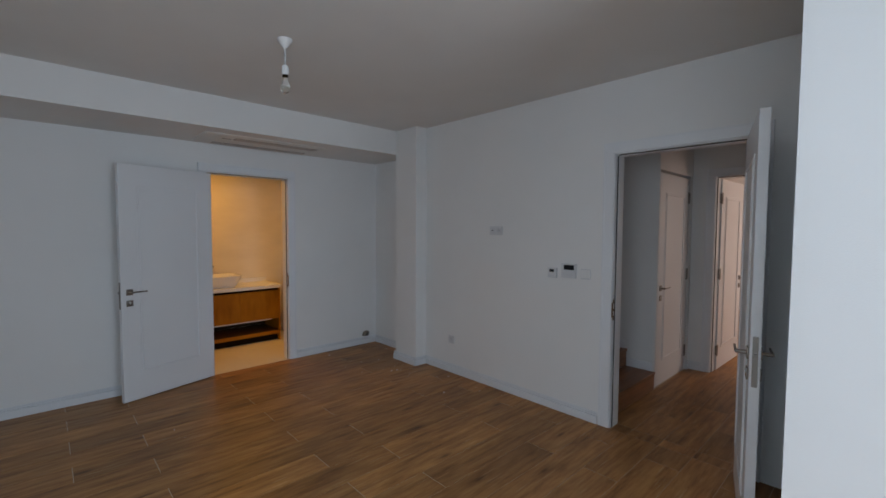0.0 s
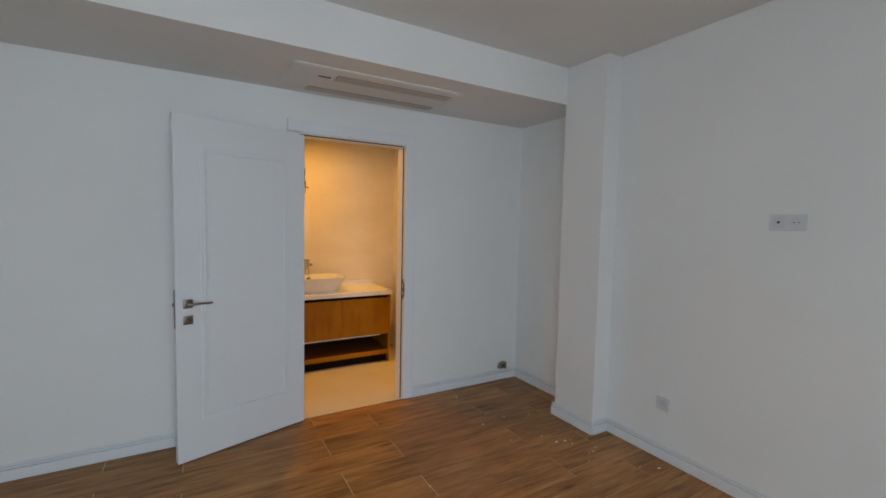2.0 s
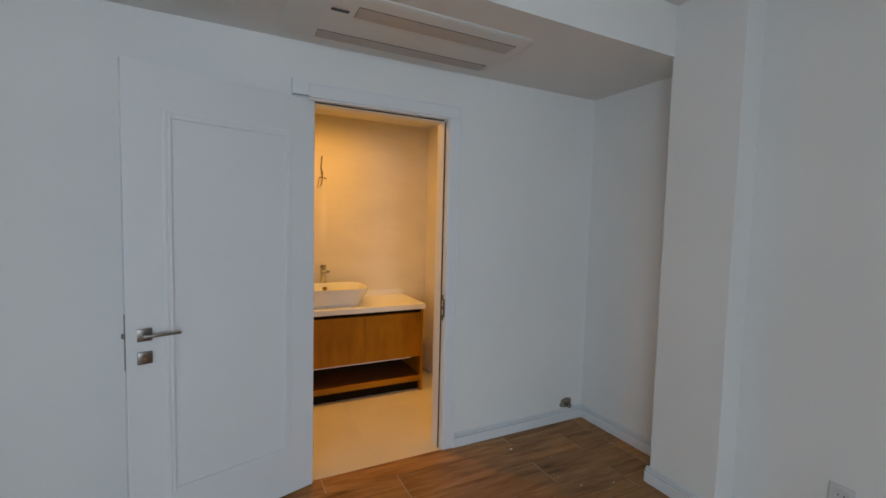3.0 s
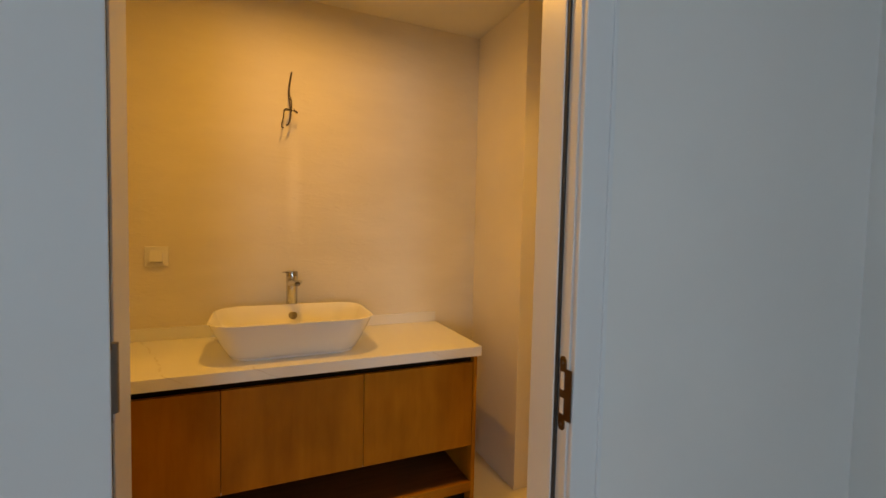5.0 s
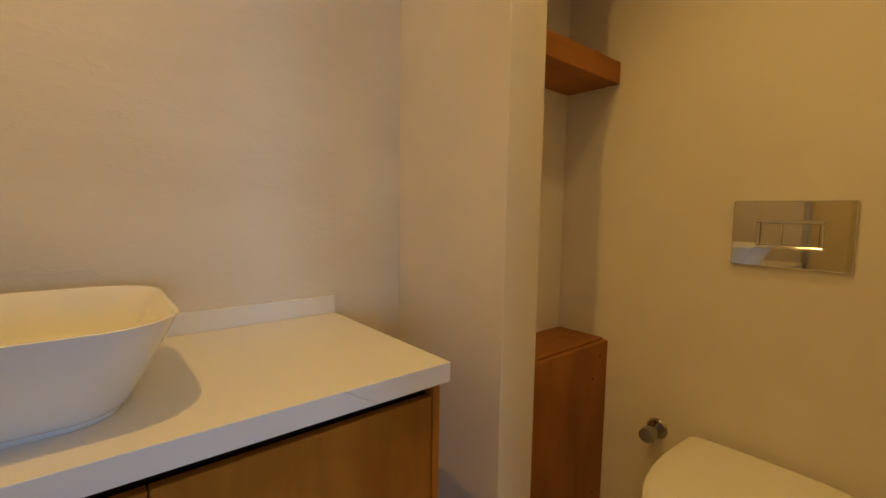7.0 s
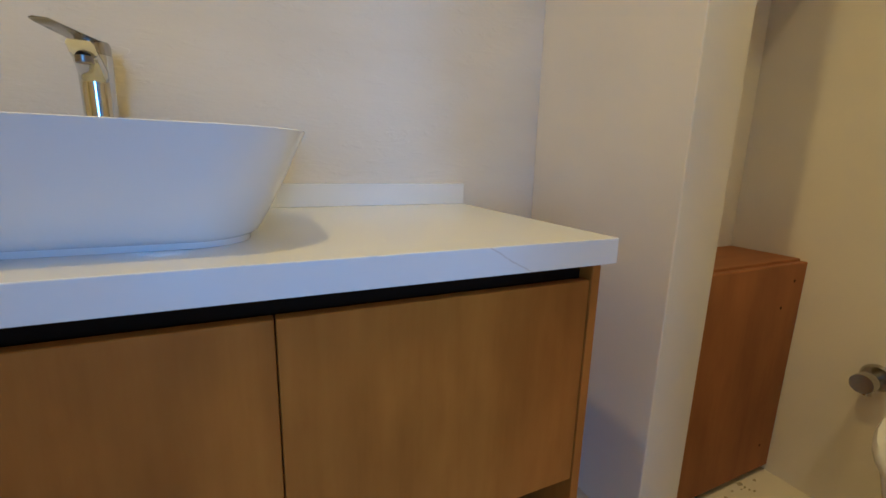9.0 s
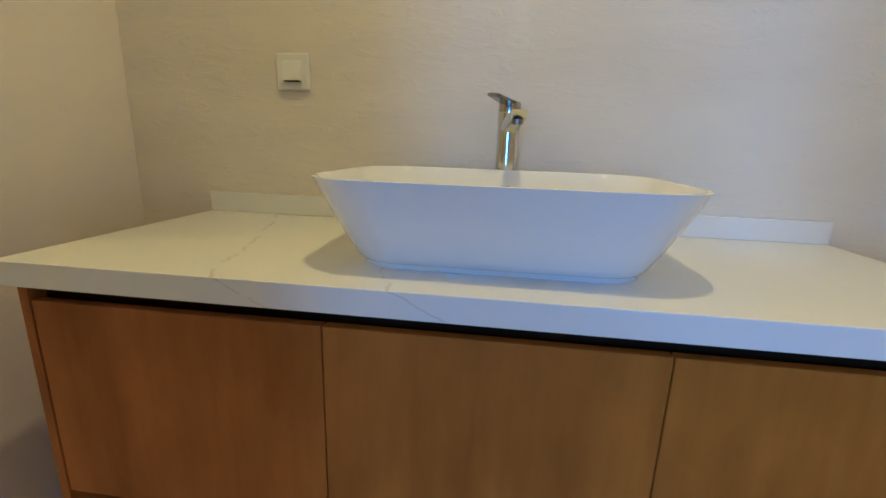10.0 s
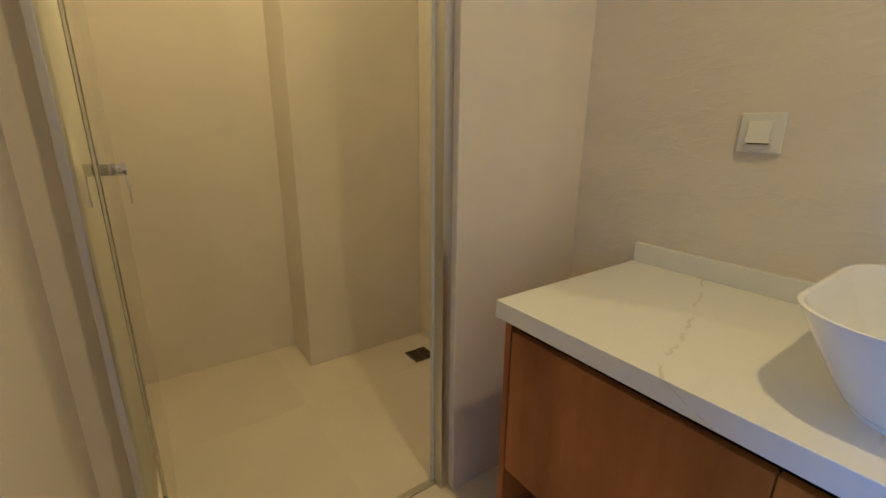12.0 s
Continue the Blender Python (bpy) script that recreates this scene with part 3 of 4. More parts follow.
def pendant():
    x, y = 1.19, 3.145
    p = thing("pendant_lamp", (x, y, TOP), "bare unlit bulb hanging from a white cord", "pendant lamp")
    bm = loft(bmesh.new(), [[(x + r * math.cos(k * math.tau / 24), y + r * math.sin(k * math.tau / 24), z) for k in range(24)]
                            for r, z in ((0.042, TOP), (0.042, TOP - 0.012), (0.022, TOP - 0.040), (0.010, TOP - 0.052))])
    part("ceiling_rose", bm, PLASTIC, p, "", False, 40)
    part("cord", tube(bmesh.new(), [(x, y, TOP - 0.05), (x + 0.001, y, TOP - 0.10), (x, y, 2.475)], 0.0055), PLASTIC, p, "white cord", False, 60)
    ring = lambda prof: [[(x + r * math.cos(k * math.tau / 24), y + r * math.sin(k * math.tau / 24), z) for k in range(24)] for r, z in prof]
    s = part("socket", loft(bmesh.new(), ring(((0.009, 2.482), (0.017, 2.476), (0.020, 2.462), (0.020, 2.425)))), PLASTIC, p, "white plastic lampholder", False, 40)
    part("collar", loft(bmesh.new(), ring(((0.017, 2.4248), (0.017, 2.412), (0.014, 2.410)))), DARK, s, "dark lampholder rim", False, 40)
    part("bulb", loft(bmesh.new(), ring(((0.012, 2.4095), (0.014, 2.395), (0.024, 2.372), (0.028, 2.352), (0.024, 2.332), (0.012, 2.320), (0.002, 2.318)))), GLASS, p, "clear glass bulb", False, 60)


pendant()


def plate(name, y, z, w, h, label, category, x=3.25, depth=0.010):
    """A wall plate on the east wall."""
    t = thing(name, (x, y, z), label, category)
    part("cover", one_box((x - depth, y - w / 2, z - h / 2), (x - 0.0004, y + w / 2, z + h / 2), 0.0025), PLATE, t)
    return t


def socket_face(t, y, z, x=3.25):
    """Round recessed two-pin face with its earth clips."""
    bm = loft(bmesh.new(), [[(xx, y + r * math.cos(k * math.tau / 28), z + r * math.sin(k * math.tau / 28)) for k in range(28)]
                            for r, xx in ((0.0275, x - 0.0098), (0.0275, x - 0.0135), (0.0225, x - 0.0138), (0.021, x - 0.0105))])
    f = part("socket_face", bm, GREY_PLASTIC, t, "round recessed socket face", False, 40)
    for dy in (-0.0095, 0.0095):
        part("pin_hole", rod(bmesh.new(), (x - 0.0112, y + dy, z), (x - 0.0100, y + dy, z), 0.0028, seg=10), DARK, f)
    for dz in (-0.018, 0.018):
        part("earth_clip", one_box((x - 0.0135, y - 0.003, z + dz - 0.003), (x - 0.0102, y + 0.003, z + dz + 0.003)), STEEL, f)


s = plate("power_socket", 3.826, 0.352, 0.084, 0.084, "white single power socket low on the wall", "socket")
socket_face(s, 3.826, 0.352)
s = plate("tv_socket", 3.232, 1.507, 0.155, 0.083, "white double plate with aerial and power socket", "socket")
socket_face(s, 3.196, 1.507)
f = part("aerial_face", one_box((3.2375, 3.243, 1.478), (3.2402, 3.297, 1.536), 0.001), GREY_PLASTIC, s)
part("aerial_pin", rod(bmesh.new(), (3.234, 3.27, 1.507), (3.238, 3.27, 1.507), 0.006, seg=14), DARK, f)

s = plate("thermostat", 2.613, 1.158, 0.084, 0.082, "small white thermostat with a dark display", "thermostat", depth=0.018)
part("display", one_box((3.2305, 2.592, 1.166), (3.2325, 2.638, 1.189), 0.0005), SCREEN, s, "dark display")
part("button", one_box((3.2305, 2.585, 1.128), (3.2322, 2.640, 1.136), 0.0005), GREY_PLASTIC, s)
s = plate("air_controller", 2.459, 1.186, 0.128, 0.118, "larger white wall controller with a dark display", "wall controller", depth=0.022)
part("display", one_box((3.2265, 2.408, 1.194), (3.2285, 2.500, 1.234), 0.0005), SCREEN, s, "dark display")
for k in range(4):
    part("button", one_box((3.2268, 2.414 + k * 0.024, 1.150), (3.2285, 2.430 + k * 0.024, 1.157), 0.0005), GREY_PLASTIC, s)
s = plate("light_switch", 2.314, 1.170, 0.084, 0.084, "white wall light switch with two rockers", "switch")
for dy in (-0.0195, 0.0195):
    part("rocker", one_box((3.2365, 2.314 + dy - 0.0185, 1.138), (3.2402, 2.314 + dy + 0.0185, 1.202), 0.0012), PLASTIC, s)


def pipe_hole():
    """Rough break-out in the wall over the skirting, with a capped pipe end."""
    t = thing("pipe_outlet", (3.19, 5.405, 0.10), "rough hole with capped pipe above the skirting", "pipe outlet")
    random.seed(5)
    cx, cz = 3.195, 0.128
    outer = [(cx + (0.055 + random.uniform(-0.012, 0.012)) * math.cos(k * math.tau / 18), 5.4045, max(0.094, cz + (0.042 + random.uniform(-0.01, 0.01)) * math.sin(k * math.tau / 18))) for k in range(18)]
    mid = [(cx + (x - cx) * 0.8, 5.3985, cz + (z - cz) * 0.8 + 0.002) for x, y, z in outer]
    inner = [(cx + (x - cx) * 0.45, 5.4038, cz + (z - cz) * 0.45) for x, y, z in outer]
    part("broken_edge", loft(bmesh.new(), [outer, mid, inner]), CONCRETE, t, "crumbled grey-brown plaster")
    bm = rod(bmesh.new(), (cx + 0.012, 5.404, cz - 0.008), (cx + 0.012, 5.372, cz - 0.010), 0.014, seg=16)
    rod(bm, (cx + 0.012, 5.378, cz - 0.010), (cx + 0.012, 5.366, cz - 0.010), 0.018, seg=6)
    part("pipe_stub", bm, NICKEL, t, "dull metal pipe stub", False, 30)


pipe_hole()
t = thing("junction_cover", (1.288, 5.391, 2.12), "small square white cover above the door frame", "cover plate")
part("cover", one_box((1.249, 5.352, 2.083), (1.330, 5.386, 2.163), 0.003), TRIM, t)

# hall steps
for k in range(4):
    st = thing("stair_step", (3.85, 2.3 + 0.27 * k, 0.17 * k), "brown wooden step with plain riser", "step", "stairs off the hall")
    part("riser", one_box((3.372, 2.17 + 0.27 * k, 0.17 * k), (4.328, 2.19 + 0.27 * k, 0.17 * (k + 1) - 0.025)), STAIR, st)
    part("tread", one_box((3.372, 2.16 + 0.27 * k, 0.17 * (k + 1) - 0.025), (4.328, 2.17 + 0.27 * (k + 1) if k < 3 else 3.5, 0.17 * (k + 1)), 0.003), STAIR, st)
for k in range(4):
    bm = one_box((4.318, 2.19 + 0.27 * k, 0.17 * (k + 1)), (4.3295, 2.16 + 0.27 * (k + 1), 0.17 * (k + 1) + 0.08), 0.002)
    tagged(part("baseboard", bm, TRIM), "white skirting along the stairs", "skirting", "", "structure")


# ---- bathroom things ----
def vanity():
    x0, x1, yf, yb = 0.890, 2.442, 6.338, 6.868
    v = thing("vanity_unit", ((x0 + x1) / 2, 6.6, 0), "stained oak vanity cabinet with three doors and open shelf", "vanity cabinet")
    for a, b in ((x0, x0 + 0.018), (x1 - 0.018, x1)):
        part("side_panel", one_box((a, yf, 0.0), (b, yb, 0.7145), 0.001, 1), VENEER, v)
    xs = (x0 + 0.021, 1.420, 1.931, x1 - 0.021)
    for a, b in zip(xs, xs[1:]):
        part("cabinet_door", one_box((a + 0.0010, yf, 0.303), (b - 0.0010, yf + 0.019, 0.683), 0.0012, 1), VENEER, v)
    # near-black paints the shade in the gap under the slab
    part("top_rail", one_box((x0 + 0.018, yf + 0.03, 0.655), (x1 - 0.018, yf + 0.05, 0.7148)), DARK, v, "recessed grip rail, the gap's shade painted near-black")
    # carcass coloured dark for the shade seen through the door gaps
    part("carcass", one_box((x0 + 0.0185, yf + 0.0205, 0.302), (x1 - 0.0185, yb - 0.01, 0.650)), SHADE_KNOT_BROWN, v)
    part("bottom_panel", one_box((x0 + 0.0185, yf + 0.034, 0.284), (x1 - 0.10, yb - 0.01, 0.3018)), PLASTIC, v, "white melamine bottom panel")
    # board behind the edge is painted as shaded; only the edge keeps the veneer
    sh = part("open_shelf", one_box((x0 + 0.0185, yf + 0.0205, 0.088), (x1 - 0.0185, yb - 0.0125, 0.132), 0.001, 1), SHADED_OAK, v, "oak shelf board, coloured darker for the shade under the doors")
    part("edge_band", one_box((x0 + 0.0185, yf + 0.002, 0.088), (x1 - 0.0185, yf + 0.0203, 0.133), 0.001, 1), VENEER_X, sh, "stained oak front edge")
    # back panel darkened for the shade of the open compartment
    part("back_panel", one_box((x0 + 0.0185, yb - 0.012, 0.133), (x1 - 0.0185, yb, 0.284)), SHADE_KNOT_BROWN, v)
    # toe gap's shade is put into the plinth's colour
    part("plinth", one_box((x0 + 0.0185, yf + 0.06, 0.0), (x1 - 0.0185, yf + 0.08, 0.088)), DARK, v, "recessed plinth, the toe gap's shade painted near-black")


vanity()
w = thing("worktop", (1.665, 6.59, 0.718), "white quartz worktop with grey veins and upstand", "worktop")
part("slab", one_box((0.881, 6.314, 0.715), (2.450, 6.869, 0.757), 0.0015, 2), QUARTZ, w)
part("upstand", one_box((0.881, 6.853, 0.7572), (2.450, 6.869, 0.811), 0.0015, 2), QUARTZ, w, "low quartz upstand against the wall")

BX, BY, RIM = 1.679, 6.562, 0.905


def basin():
    b = thing("vessel_basin", (BX, BY, 0.757), "white rounded rectangular vessel basin on the worktop", "washbasin")
    prof = [(0.468, 0.284, 0.072, 0.7573), (0.470, 0.286, 0.073, 0.7655), (0.480, 0.295, 0.078, 0.7668), (0.491, 0.305, 0.084, 0.7710), (0.503, 0.315, 0.088, 0.7800), (0.533, 0.342, 0.094, 0.808),
            (0.572, 0.378, 0.101, 0.850), (0.608, 0.410, 0.107, 0.890), (0.619, 0.420, 0.110, 0.9020), (0.621, 0.422, 0.110, 0.9040), (0.619, 0.420, 0.109, RIM),
            (0.609, 0.410, 0.105, RIM), (0.605, 0.406, 0.104, 0.903), (0.584, 0.388, 0.100, 0.880), (0.540, 0.347, 0.095, 0.835), (0.485, 0.297, 0.090, 0.800),
            (0.400, 0.215, 0.085, 0.786), (0.200, 0.100, 0.049, 0.781)]
    bm = loft(bmesh.new(), [round_rect(BX, BY, w_, d_, r_, z_, 14) for w_, d_, r_, z_ in prof])
    part("bowl", bm, CERAMIC, b, "", False, 50)
    # overflow ring on the rear wall of the bowl
    n = Vector((0, -0.84, 0.54)).normalized()
    c = Vector((BX + 0.010, BY + 0.1845, 0.857))
    o = part("overflow_ring", rod(bmesh.new(), c - n * 0.004, c + n * 0.003, 0.0200, 0.0188, 28), DULL_CHROME, b, "chrome overflow cap", False, 30)
    part("drain_cover", rod(bmesh.new(), (BX, BY, 0.7805), (BX, BY, 0.788), 0.032, 0.028, 32), CHROME, b, "chrome waste cover", False, 30)
    part("maker_mark", one_box((BX - 0.006, BY + 0.1995, 0.8865), (BX + 0.026, BY + 0.2005, 0.8905)), GREY_PLASTIC, b, "small grey maker's mark bar")


basin()


def tap():
    x, y = 1.688, 6.802
    t = thing("basin_tap", (x, y, 0.757), "tall chrome single-lever basin mixer", "tap")
    ring = lambda prof: [[(x + r * math.cos(k * math.tau / 32), y + r * math.sin(k * math.tau / 32), z) for k in range(32)] for r, z in prof]
    part("body", loft(bmesh.new(), ring(((0.031, 0.7573), (0.031, 0.764), (0.0265, 0.770), (0.0250, 0.90), (0.0255, 1.00), (0.0262, 1.031), (0.0262, 1.034)))), CHROME, t, "", False, 40)
    # spout: a flat tapering arm that leans forward and ends in an aerator
    bm = bmesh.new()
    rings = []
    for k in range(7):
        u = k / 6
        yy, zz = y - 0.010 - 0.128 * u, 1.000 + 0.020 * u
        hw, hh = 0.020 - 0.003 * u, 0.015 - 0.006 * u
        rings.append([(x + 0.017 * u + hw * cx, yy - 0.012 * u * cz, zz + hh * cz) for cx, cz in ((1, 0.5), (0.8, 1), (-0.8, 1), (-1, 0.5), (-1, -0.5), (-0.8, -1), (0.8, -1), (1, -0.5))])
    loft(bm, rings)
    sp = part("spout", bm, CHROME, t, "", False, 50)
    part("aerator", rod(bmesh.new(), (x + 0.015, y - 0.122, 1.002), (x + 0.015, y - 0.122, 1.012), 0.0115, seg=20), NICKEL, sp, "dark aerator", False, 30)
    # lever: a cap with a thin blade pointing out over the basin
    bm = loft(bmesh.new(), ring(((0.0252, 1.0345), (0.0252, 1.051), (0.023, 1.056))))
    blade = []
    for k in range(6):
        u = k / 5
        px, py, pz = x - 0.002 - 0.034 * u, y - 0.002 - 0.102 * u, 1.054 + 0.007 * u
        hw = 0.025 - 0.011 * u
        blade.append([(px + hw, py, pz), (px + hw * 0.7, py, pz + 0.003), (px - hw * 0.7, py, pz + 0.003), (px - hw, py, pz), (px - hw * 0.7, py + 0.012 * u, pz - 0.003), (px + hw * 0.7, py + 0.012 * u, pz - 0.003)])
    loft(bm, blade)
    part("lever", bm, DULL_CHROME, t, "", False, 40)


tap()

# wall switch beside the basin
bs = thing("bath_switch", (1.137, 6.87, 1.124), "white wall switch plate with one rocker", "switch")
part("cover", one_box((1.093, 6.860, 1.080), (1.181, 6.8696, 1.168), 0.003), PLASTIC, bs)
part("rocker", one_box((1.111, 6.8575, 1.092), (1.163, 6.8605, 1.150), 0.001), PLASTIC, bs)
bm = loft(bmesh.new(), [[(1.114, 6.8572, 1.104), (1.160, 6.8572, 1.104), (1.160, 6.8572, 1.148), (1.114, 6.8572, 1.148)],
                        [(1.114, 6.846, 1.102), (1.160, 6.846, 1.102), (1.160, 6.8545, 1.148), (1.114, 6.8545, 1.148)]])
part("card_cover", bm, PLASTIC, bs, "sloping white flap that juts out at its foot")
part("slot", one_box((1.118, 6.8476, 1.0996), (1.159, 6.8568, 1.1016)), DARK, bs, "narrow dark slot")


def loose_wire():
    t = thing("loose_cable", (1.68, 6.87, 2.0), "dark loose lamp cable curling out of the wall", "cable")
    def strand(name, pts, r):
        rows = [Vector(p) for p in pts]
        fine = []
        for i in range(len(rows) - 1):
            p0, p1, p2, p3 = rows[max(i - 1, 0)], rows[i], rows[i + 1], rows[min(i + 2, len(rows) - 1)]
            for k in range(4):
                u = k / 4
                fine.append(0.5 * (2 * p1 + (p2 - p0) * u + (2 * p0 - 5 * p1 + 4 * p2 - p3) * u * u + (3 * p1 - p0 - 3 * p2 + p3) * u ** 3))
        part(name, tube(bmesh.new(), fine + [rows[-1]], r), WIRE, t, "", False, 60)

    # two cores hang down side by side, bend out and fold back on themselves
    strand("core", [(1.686, 6.871, 2.000), (1.681, 6.855, 1.965), (1.675, 6.846, 1.925), (1.674, 6.840, 1.888), (1.682, 6.834, 1.860), (1.684, 6.830, 1.825), (1.680, 6.824, 1.800),
                    (1.676, 6.818, 1.765), (1.668, 6.815, 1.742), (1.658, 6.812, 1.735)], 0.0032)
    strand("core", [(1.683, 6.871, 1.992), (1.677, 6.858, 1.955), (1.672, 6.850, 1.915), (1.671, 6.843, 1.880), (1.676, 6.836, 1.850), (1.677, 6.828, 1.815), (1.668, 6.822, 1.808),
                    (1.652, 6.818, 1.804), (1.648, 6.814, 1.775), (1.642, 6.812, 1.748), (1.640, 6.812, 1.727), (1.648, 6.811, 1.724)], 0.0028)
    strand("loop", [(1.648, 6.818, 1.802), (1.660, 6.812, 1.812), (1.676, 6.808, 1.806), (1.692, 6.806, 1.804), (1.708, 6.804, 1.794)], 0.0026)
    strand("loop", [(1.692, 6.812, 1.814), (1.700, 6.812, 1.806), (1.711, 6.815, 1.803)], 0.0022)


loose_wire()

# niche shelves and the box cabinet under them
for z0, z1 in ((1.497, 1.567), (1.853, 1.922)):
    s = thing("niche_shelf", (3.04, 6.5, z0), "thick stained oak shelf across the niche", "shelf", "niche shelves")
    part("board", one_box((2.8305, 6.412, z0), (3.2545, 6.609, z1), 0.0015, 1), VENEER_X, s)
nb = thing("niche_cabinet", (3.04, 6.5, 0), "stained oak box cabinet in the niche beside the toilet", "cabinet")
part("body", one_box((2.832, 6.426, 0.022), (3.253, 6.609, 0.618), 0.0), VENEER, nb)
part("front", one_box((2.832, 6.408, 0.020), (3.253, 6.4258, 0.632), 0.0015, 1), VENEER, nb)
part("top", one_box((2.832, 6.4262, 0.6182), (3.253, 6.609, 0.638), 0.0012, 1), VENEER_X, nb)
for kx, kz in ((3.205, 0.585), (3.165, 0.515), (3.195, 0.10)):
    part("knot", rod(bmesh.new(), (kx, 6.4085, kz), (kx, 6.4076, kz), 0.0042, seg=7), SHADE_KNOT_BROWN, nb, "small dark knot")
# near-black for the shade in the gap under the box
part("plinth", one_box((2.85, 6.45, 0.0), (3.24, 6.60, 0.022)), DARK, nb)


def d_shape(length, width, z, x_wall=3.254, yc=5.940, n=22, square=0.32, off=0.0):
    """A toilet outline: straight from the wall, then rounded at the front."""
    pts = [(x_wall - off, yc + width / 2 * 0.96, z), (x_wall - off, yc - width / 2 * 0.96, z)]
    straight = length * square
    a = length - straight
    for k in range(n):
        u = -math.pi / 2 + math.pi * k / (n - 1)
        ex = abs(math.cos(u)) ** 0.86
        pts.append((x_wall - straight - a * ex, yc + width / 2 * math.sin(u), z))
    return pts


def toilet():
    t = thing("toilet", (3.0, 5.935, 0.0), "white wall-hung toilet with its lid closed", "toilet")
    bm = loft(bmesh.new(), [d_shape(l_, w_, z_, square=q) for l_, w_, z_, q in
                            ((0.30, 0.20, 0.060, 0.5), (0.33, 0.235, 0.075, 0.45), (0.37, 0.27, 0.13, 0.42), (0.42, 0.305, 0.22, 0.38), (0.475, 0.340, 0.31, 0.34), (0.497, 0.354, 0.355, 0.32), (0.500, 0.356, 0.372, 0.32))])
    part("bowl", bm, CERAMIC, t, "", False, 50)
    bm = loft(bmesh.new(), [d_shape(l_, w_, z_, off=0.03) for l_, w_, z_ in ((0.500, 0.352, 0.3735), (0.506, 0.360, 0.377), (0.508, 0.362, 0.386), (0.504, 0.358, 0.3905))])
    part("seat", bm, SEAT, t, "", False, 50)
    bm = loft(bmesh.new(), [d_shape(l_, w_, z_, off=0.03) for l_, w_, z_ in ((0.514, 0.374, 0.3935), (0.522, 0.382, 0.398), (0.523, 0.383, 0.408), (0.517, 0.376, 0.4175), (0.490, 0.340, 0.423), (0.43, 0.27, 0.4265), (0.25, 0.12, 0.428))])
    part("lid", bm, SEAT, t, "", False, 50)


toilet()


def flush_plate():
    x, y0, y1, z0, z1 = 3.255, 5.810, 6.058, 0.937, 1.109
    t = thing("flush_plate", (x, (y0 + y1) / 2, z0), "polished steel dual flush plate on the wall", "flush plate")
    part("cover", one_box((x - 0.012, y0, z0), (x - 0.0005, y1, z1), 0.003), MIRROR, t)
    c, cz = (y0 + y1) / 2, (z0 + z1) / 2
    bm = bmesh.new()
    for a, b in (((c - 0.068, cz - 0.037), (c + 0.068, cz - 0.029)), ((c - 0.068, cz + 0.029), (c + 0.068, cz + 0.037)), ((c - 0.068, cz - 0.029), (c - 0.060, cz + 0.029)), ((c + 0.060, cz - 0.029), (c + 0.068, cz + 0.029))):
        box(bm, (x - 0.0185, a[0], a[1]), (x - 0.0118, b[0], b[1]), 0.002)
    part("button_frame", bm, CHROME, t, "raised chrome button frame")
    for a, b in ((c - 0.059, c + 0.012), (c + 0.014, c + 0.059)):
        part("button", one_box((x - 0.0155, a, cz - 0.0280), (x - 0.0118, b, cz + 0.0280), 0.0015), MIRROR, t)


flush_plate()
v = thing("angle_valve", (3.255, 6.228, 0.388), "chrome angle valve on the wall", "valve")
part("rosette", rod(bmesh.new(), (3.2547, 6.228, 0.388), (3.247, 6.228, 0.388), 0.033, 0.028, 28), DULL_CHROME, v, "", False, 30)
part("body", rod(bmesh.new(), (3.247, 6.228, 0.388), (3.205, 6.228, 0.388), 0.014, seg=20), DULL_CHROME, v, "", False, 30)
part("handle", rod(bmesh.new(), (3.205, 6.228, 0.388), (3.178, 6.228, 0.388), 0.0235, 0.0225, 20), DULL_CHROME, v, "", False, 30)
part("outlet", rod(bmesh.new(), (3.222, 6.228, 0.384), (3.222, 6.228, 0.350), 0.008, seg=14), CHROME, v, "", False, 30)


def floor_drain(name, x0, y0, x1, y1, bars, label):
    d = thing(name, ((x0 + x1) / 2, (y0 + y1) / 2, 0), label, "floor drain")
    part("frame", one_box((x0, y0, 0.0), (x1, y1, 0.0025), 0.0008, 1), NICKEL, d)
    step = (x1 - x0 - 0.012) / bars
    for k in range(bars):
        for ya, yb in ((y0 + 0.008, (y0 + y1) / 2 - 0.003), ((y0 + y1) / 2 + 0.003, y1 - 0.008)):
            a = x0 + 0.008 + k * step
            part("slot", one_box((a, ya, 0.0022), (a + step * 0.5, yb, 0.0032)), DARK, d)


floor_drain("floor_drain", 3.088, 6.150, 3.196, 6.258, 7, "square steel floor drain near the toilet")
floor_drain("shower_drain", -0.19, 6.68, -0.07, 6.80, 7, "square steel shower drain in the corner")


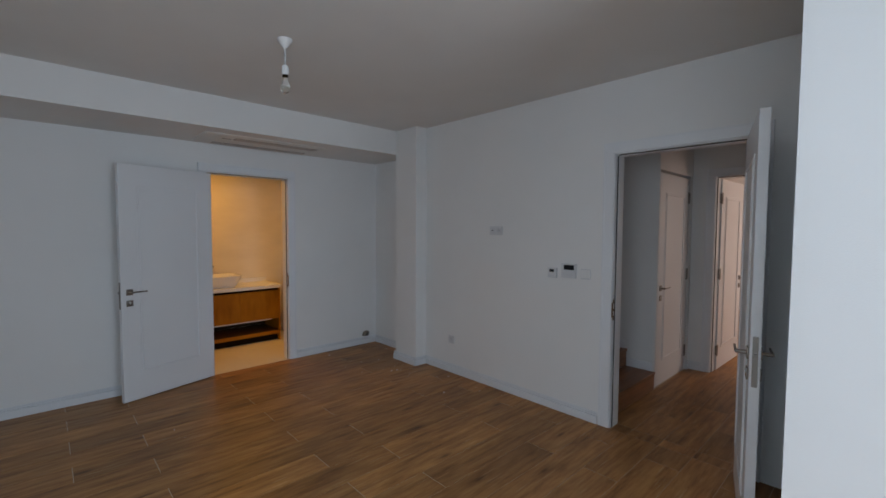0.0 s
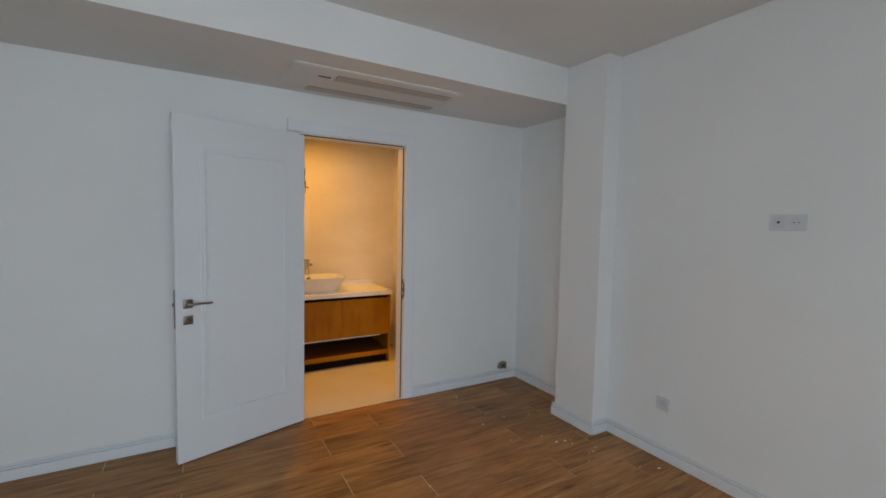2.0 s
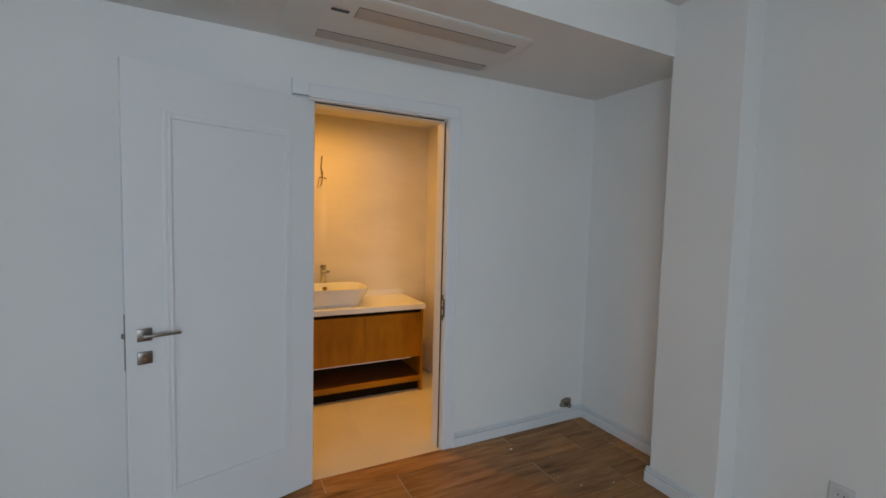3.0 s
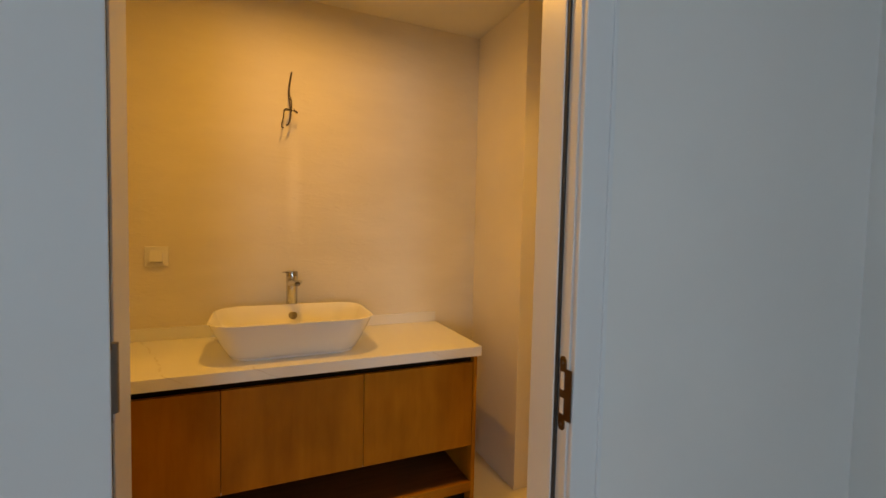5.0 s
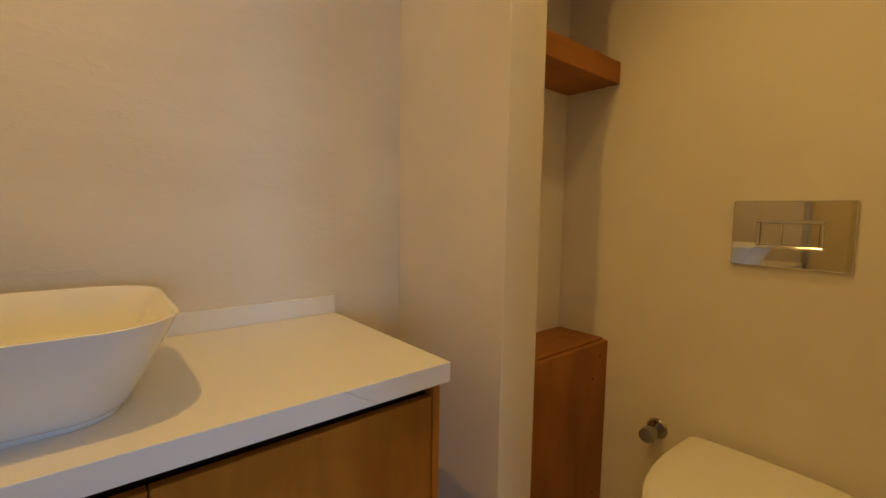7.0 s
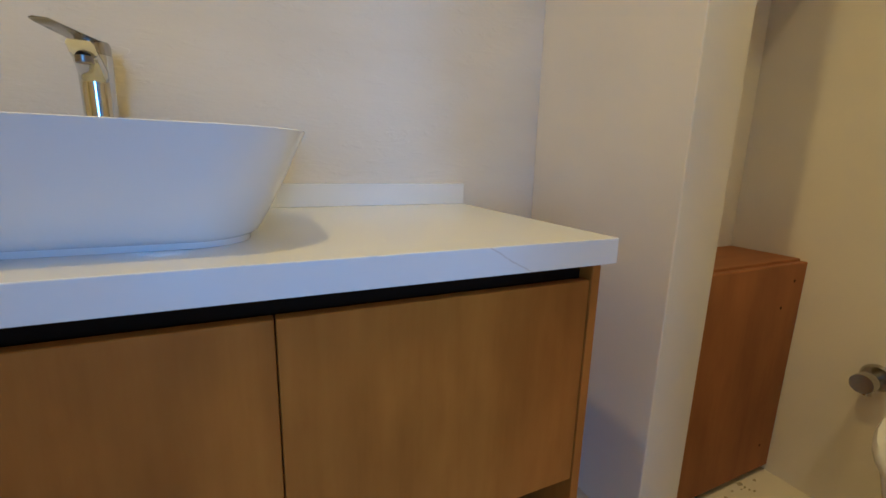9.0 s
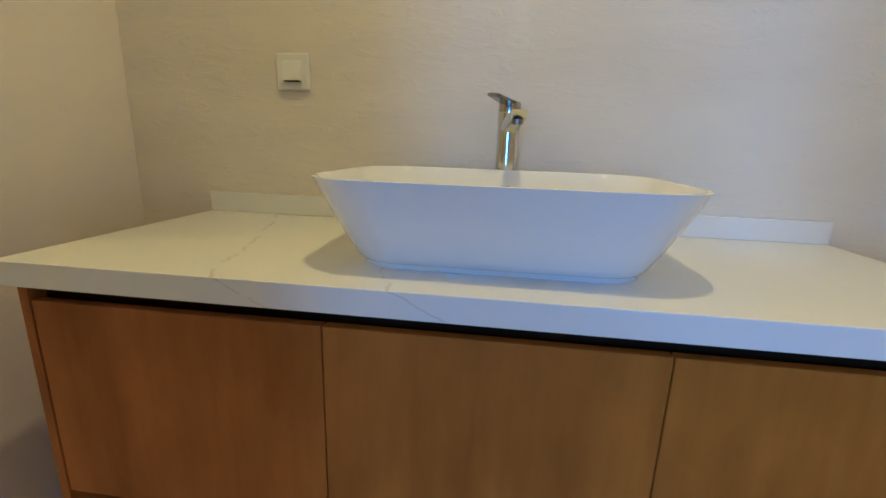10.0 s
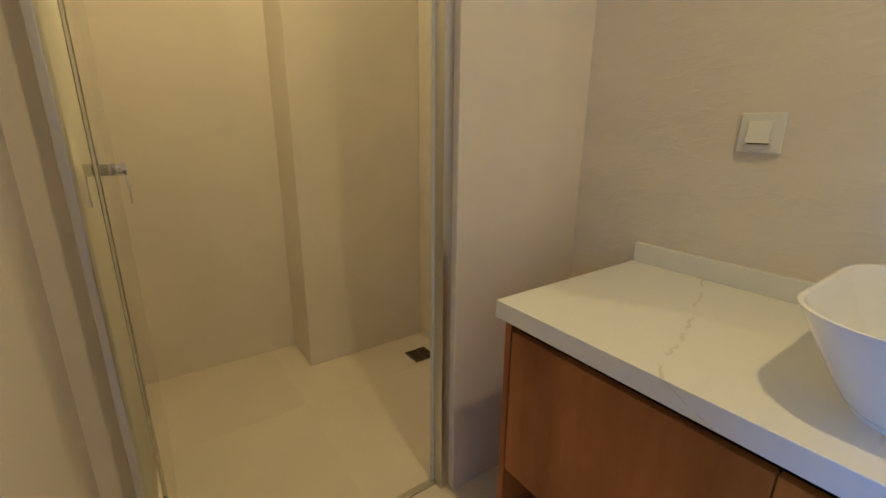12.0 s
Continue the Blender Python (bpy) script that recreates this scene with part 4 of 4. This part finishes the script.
def shower_door():
    """Aluminium wall profiles, and a glass leaf swung open into the shower."""
    d = thing("shower_door", (0.6, 5.61, 0.0), "frameless glass shower door swung open inwards", "shower door")
    hx, hy = 0.585, 5.632
    part("wall_profile", one_box((0.556, 5.5905, 0.0), (0.620, 5.606, 2.15), 0.002), STEEL, d, "brushed aluminium wall profile")
    part("wall_profile", one_box((0.570, 6.340, 0.0), (0.632, 6.3695, 2.15), 0.002), STEEL, d, "brushed aluminium wall profile")
    part("seal_strip", one_box((0.585, 6.330, 0.01), (0.592, 6.3400, 2.12)), GREY_PLASTIC, d, "clear plastic seal strip")
    part("floor_track", one_box((0.580, 5.606, 0.0), (0.604, 6.340, 0.008), 0.002), STEEL, d, "low aluminium floor strip")
    g = part("glass_leaf", one_box((hx - 0.70, hy, 0.012), (hx, hy + 0.008, 2.05), 0.0008, 1), GLASS, d)
    g.visible_shadow = False
    for s, o in ((1, 0.008), (-1, 0.0)):
        y = hy + o
        bm = bmesh.new()
        box(bm, (hx - 0.257, min(y, y + s * 0.033), 1.022), (hx - 0.229, max(y, y + s * 0.033), 1.048), 0.002)
        box(bm, (hx - 0.250, min(y + s * 0.0305, y + s * 0.0335), 0.955), (hx - 0.236, max(y + s * 0.0305, y + s * 0.0335), 1.024), 0.0008)
        part("pull_handle", bm, CHROME, g, "chrome pull bar", False, 30)


shower_door()

# trim rings at the unseen lamps, the added toilet fill among them
for lx, ly in UNSEEN_DOWNLIGHTS:
    t = thing("unseen_downlight", (lx, ly, BTOP), "small round trim ring of an unseen recessed ceiling spotlight", "ceiling light", "bathroom downlights")
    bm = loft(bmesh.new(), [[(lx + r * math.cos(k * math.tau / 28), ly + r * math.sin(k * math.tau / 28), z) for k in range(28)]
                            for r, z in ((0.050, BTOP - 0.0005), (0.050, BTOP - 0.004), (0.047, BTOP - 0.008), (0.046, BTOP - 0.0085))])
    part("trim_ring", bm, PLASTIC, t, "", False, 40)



def crumbs(name, label, patches, mat, seed):
    """Tiny flattened chips left on the floor by the builders."""
    rnd = random.Random(seed)
    bm = bmesh.new()
    for cx, cy, sx, sy, count in patches:
        for _ in range(count):
            x, y, s = rnd.gauss(cx, sx), rnd.gauss(cy, sy), rnd.choice((0.003, 0.004, 0.005, 0.008))
            turn, n = rnd.uniform(0, 3), rnd.randint(4, 6)
            low, high = [], []
            for k in range(n):
                a, r = turn + k * math.tau / n, s * rnd.uniform(0.5, 1.2)
                low.append((x + r * 1.6 * math.cos(a), y + r * math.sin(a), 0.0002))
                high.append((x + r * 1.1 * math.cos(a), y + r * 0.7 * math.sin(a), 0.0002 + s * rnd.uniform(0.3, 0.7)))
            loft(bm, [low, high])
    return tagged(part(name, bm, mat), label, "debris", "", "stuff")


crumbs("plaster_crumbs", "small white plaster crumbs scattered on the plank floor", ((2.85, 4.15, 0.22, 0.25, 14), (2.75, 4.75, 0.25, 0.25, 8), (2.3, 3.9, 0.6, 0.6, 12)), WALL, 4)
crumbs("grit", "fine grey grit along the bathroom floor edges", ((3.12, 6.385, 0.09, 0.010, 9),), GRIT, 9)

# ---- floor pieces ----
PIECES = {}


def piece(name, x0, y0, x1, y1, mat, parent, thick=0.0011, top=0.0, gap=0.0019, c=0.0006):
    w, d = round(x1 - x0 - 2 * gap, 4), round(y1 - y0 - gap, 4)
    if w < 0.01 or d < 0.01:
        return
    key = (w, d, mat.name)
    if key not in PIECES:
        bm = bmesh.new()
        loft(bm, [[(-w / 2, -d / 2, -thick), (w / 2, -d / 2, -thick), (w / 2, d / 2, -thick), (-w / 2, d / 2, -thick)],
                  [(-w / 2, -d / 2, -c), (w / 2, -d / 2, -c), (w / 2, d / 2, -c), (-w / 2, d / 2, -c)],
                  [(-w / 2 + c, -d / 2 + c, 0), (w / 2 - c, -d / 2 + c, 0), (w / 2 - c, d / 2 - c, 0), (-w / 2 + c, d / 2 - c, 0)]])
        me = bpy.data.meshes.new(name)
        bm.to_mesh(me)
        bm.free()
        me.materials.append(mat)
        PIECES[key] = me
    ob = new(name, PIECES[key])
    ob.parent = parent
    ob.location = ((x0 + x1) / 2, (y0 + y1) / 2, top)


# oak-look planks, 1.2 m by 0.22 m, with joints stepping by a third
PW, PL = 0.22, 1.2
AREAS = ((-1.2, -1.8, 1.81, 0.86), (-1.2, 0.86, 3.25, 5.405), (3.25, 4.612, 3.36, 5.405), (3.25, 1.245, 3.37, 2.085), (3.37, 0.52, 5.27, 2.17), (5.27, 1.13, 5.39, 1.97))
for ax0, ay0, ax1, ay1 in AREAS:
    row = math.floor((ay0 - 3.06) / PW)
    while 3.06 + row * PW < ay1:
        ya, yb = max(ay0, 3.06 + row * PW), min(ay1, 3.06 + (row + 1) * PW)
        shift = 1.41 + (0.40 if row % 2 else 0.0)
        k = math.floor((ax0 - shift) / PL)
        while shift + k * PL < ax1:
            piece("plank", max(ax0, shift + k * PL), ya, min(ax1, shift + (k + 1) * PL), yb, PLANK, floor)
            k += 1
        row += 1
# cream tiles of the bathroom
for ix in range(-1, 4):
    for iy in range(0, 2):
        xa, xb = max(-0.6, -0.05 + (ix - 0) * 0.9), min(3.255, -0.05 + (ix + 1) * 0.9)
        ya, yb = (5.405, 6.12) if iy == 0 else (6.12, 6.87)
        if xb > xa:
            piece("tile", xa, ya, xb, yb, BATH_TILE, bath_floor, 0.0011, 0.0, 0.0003, 0.0002)
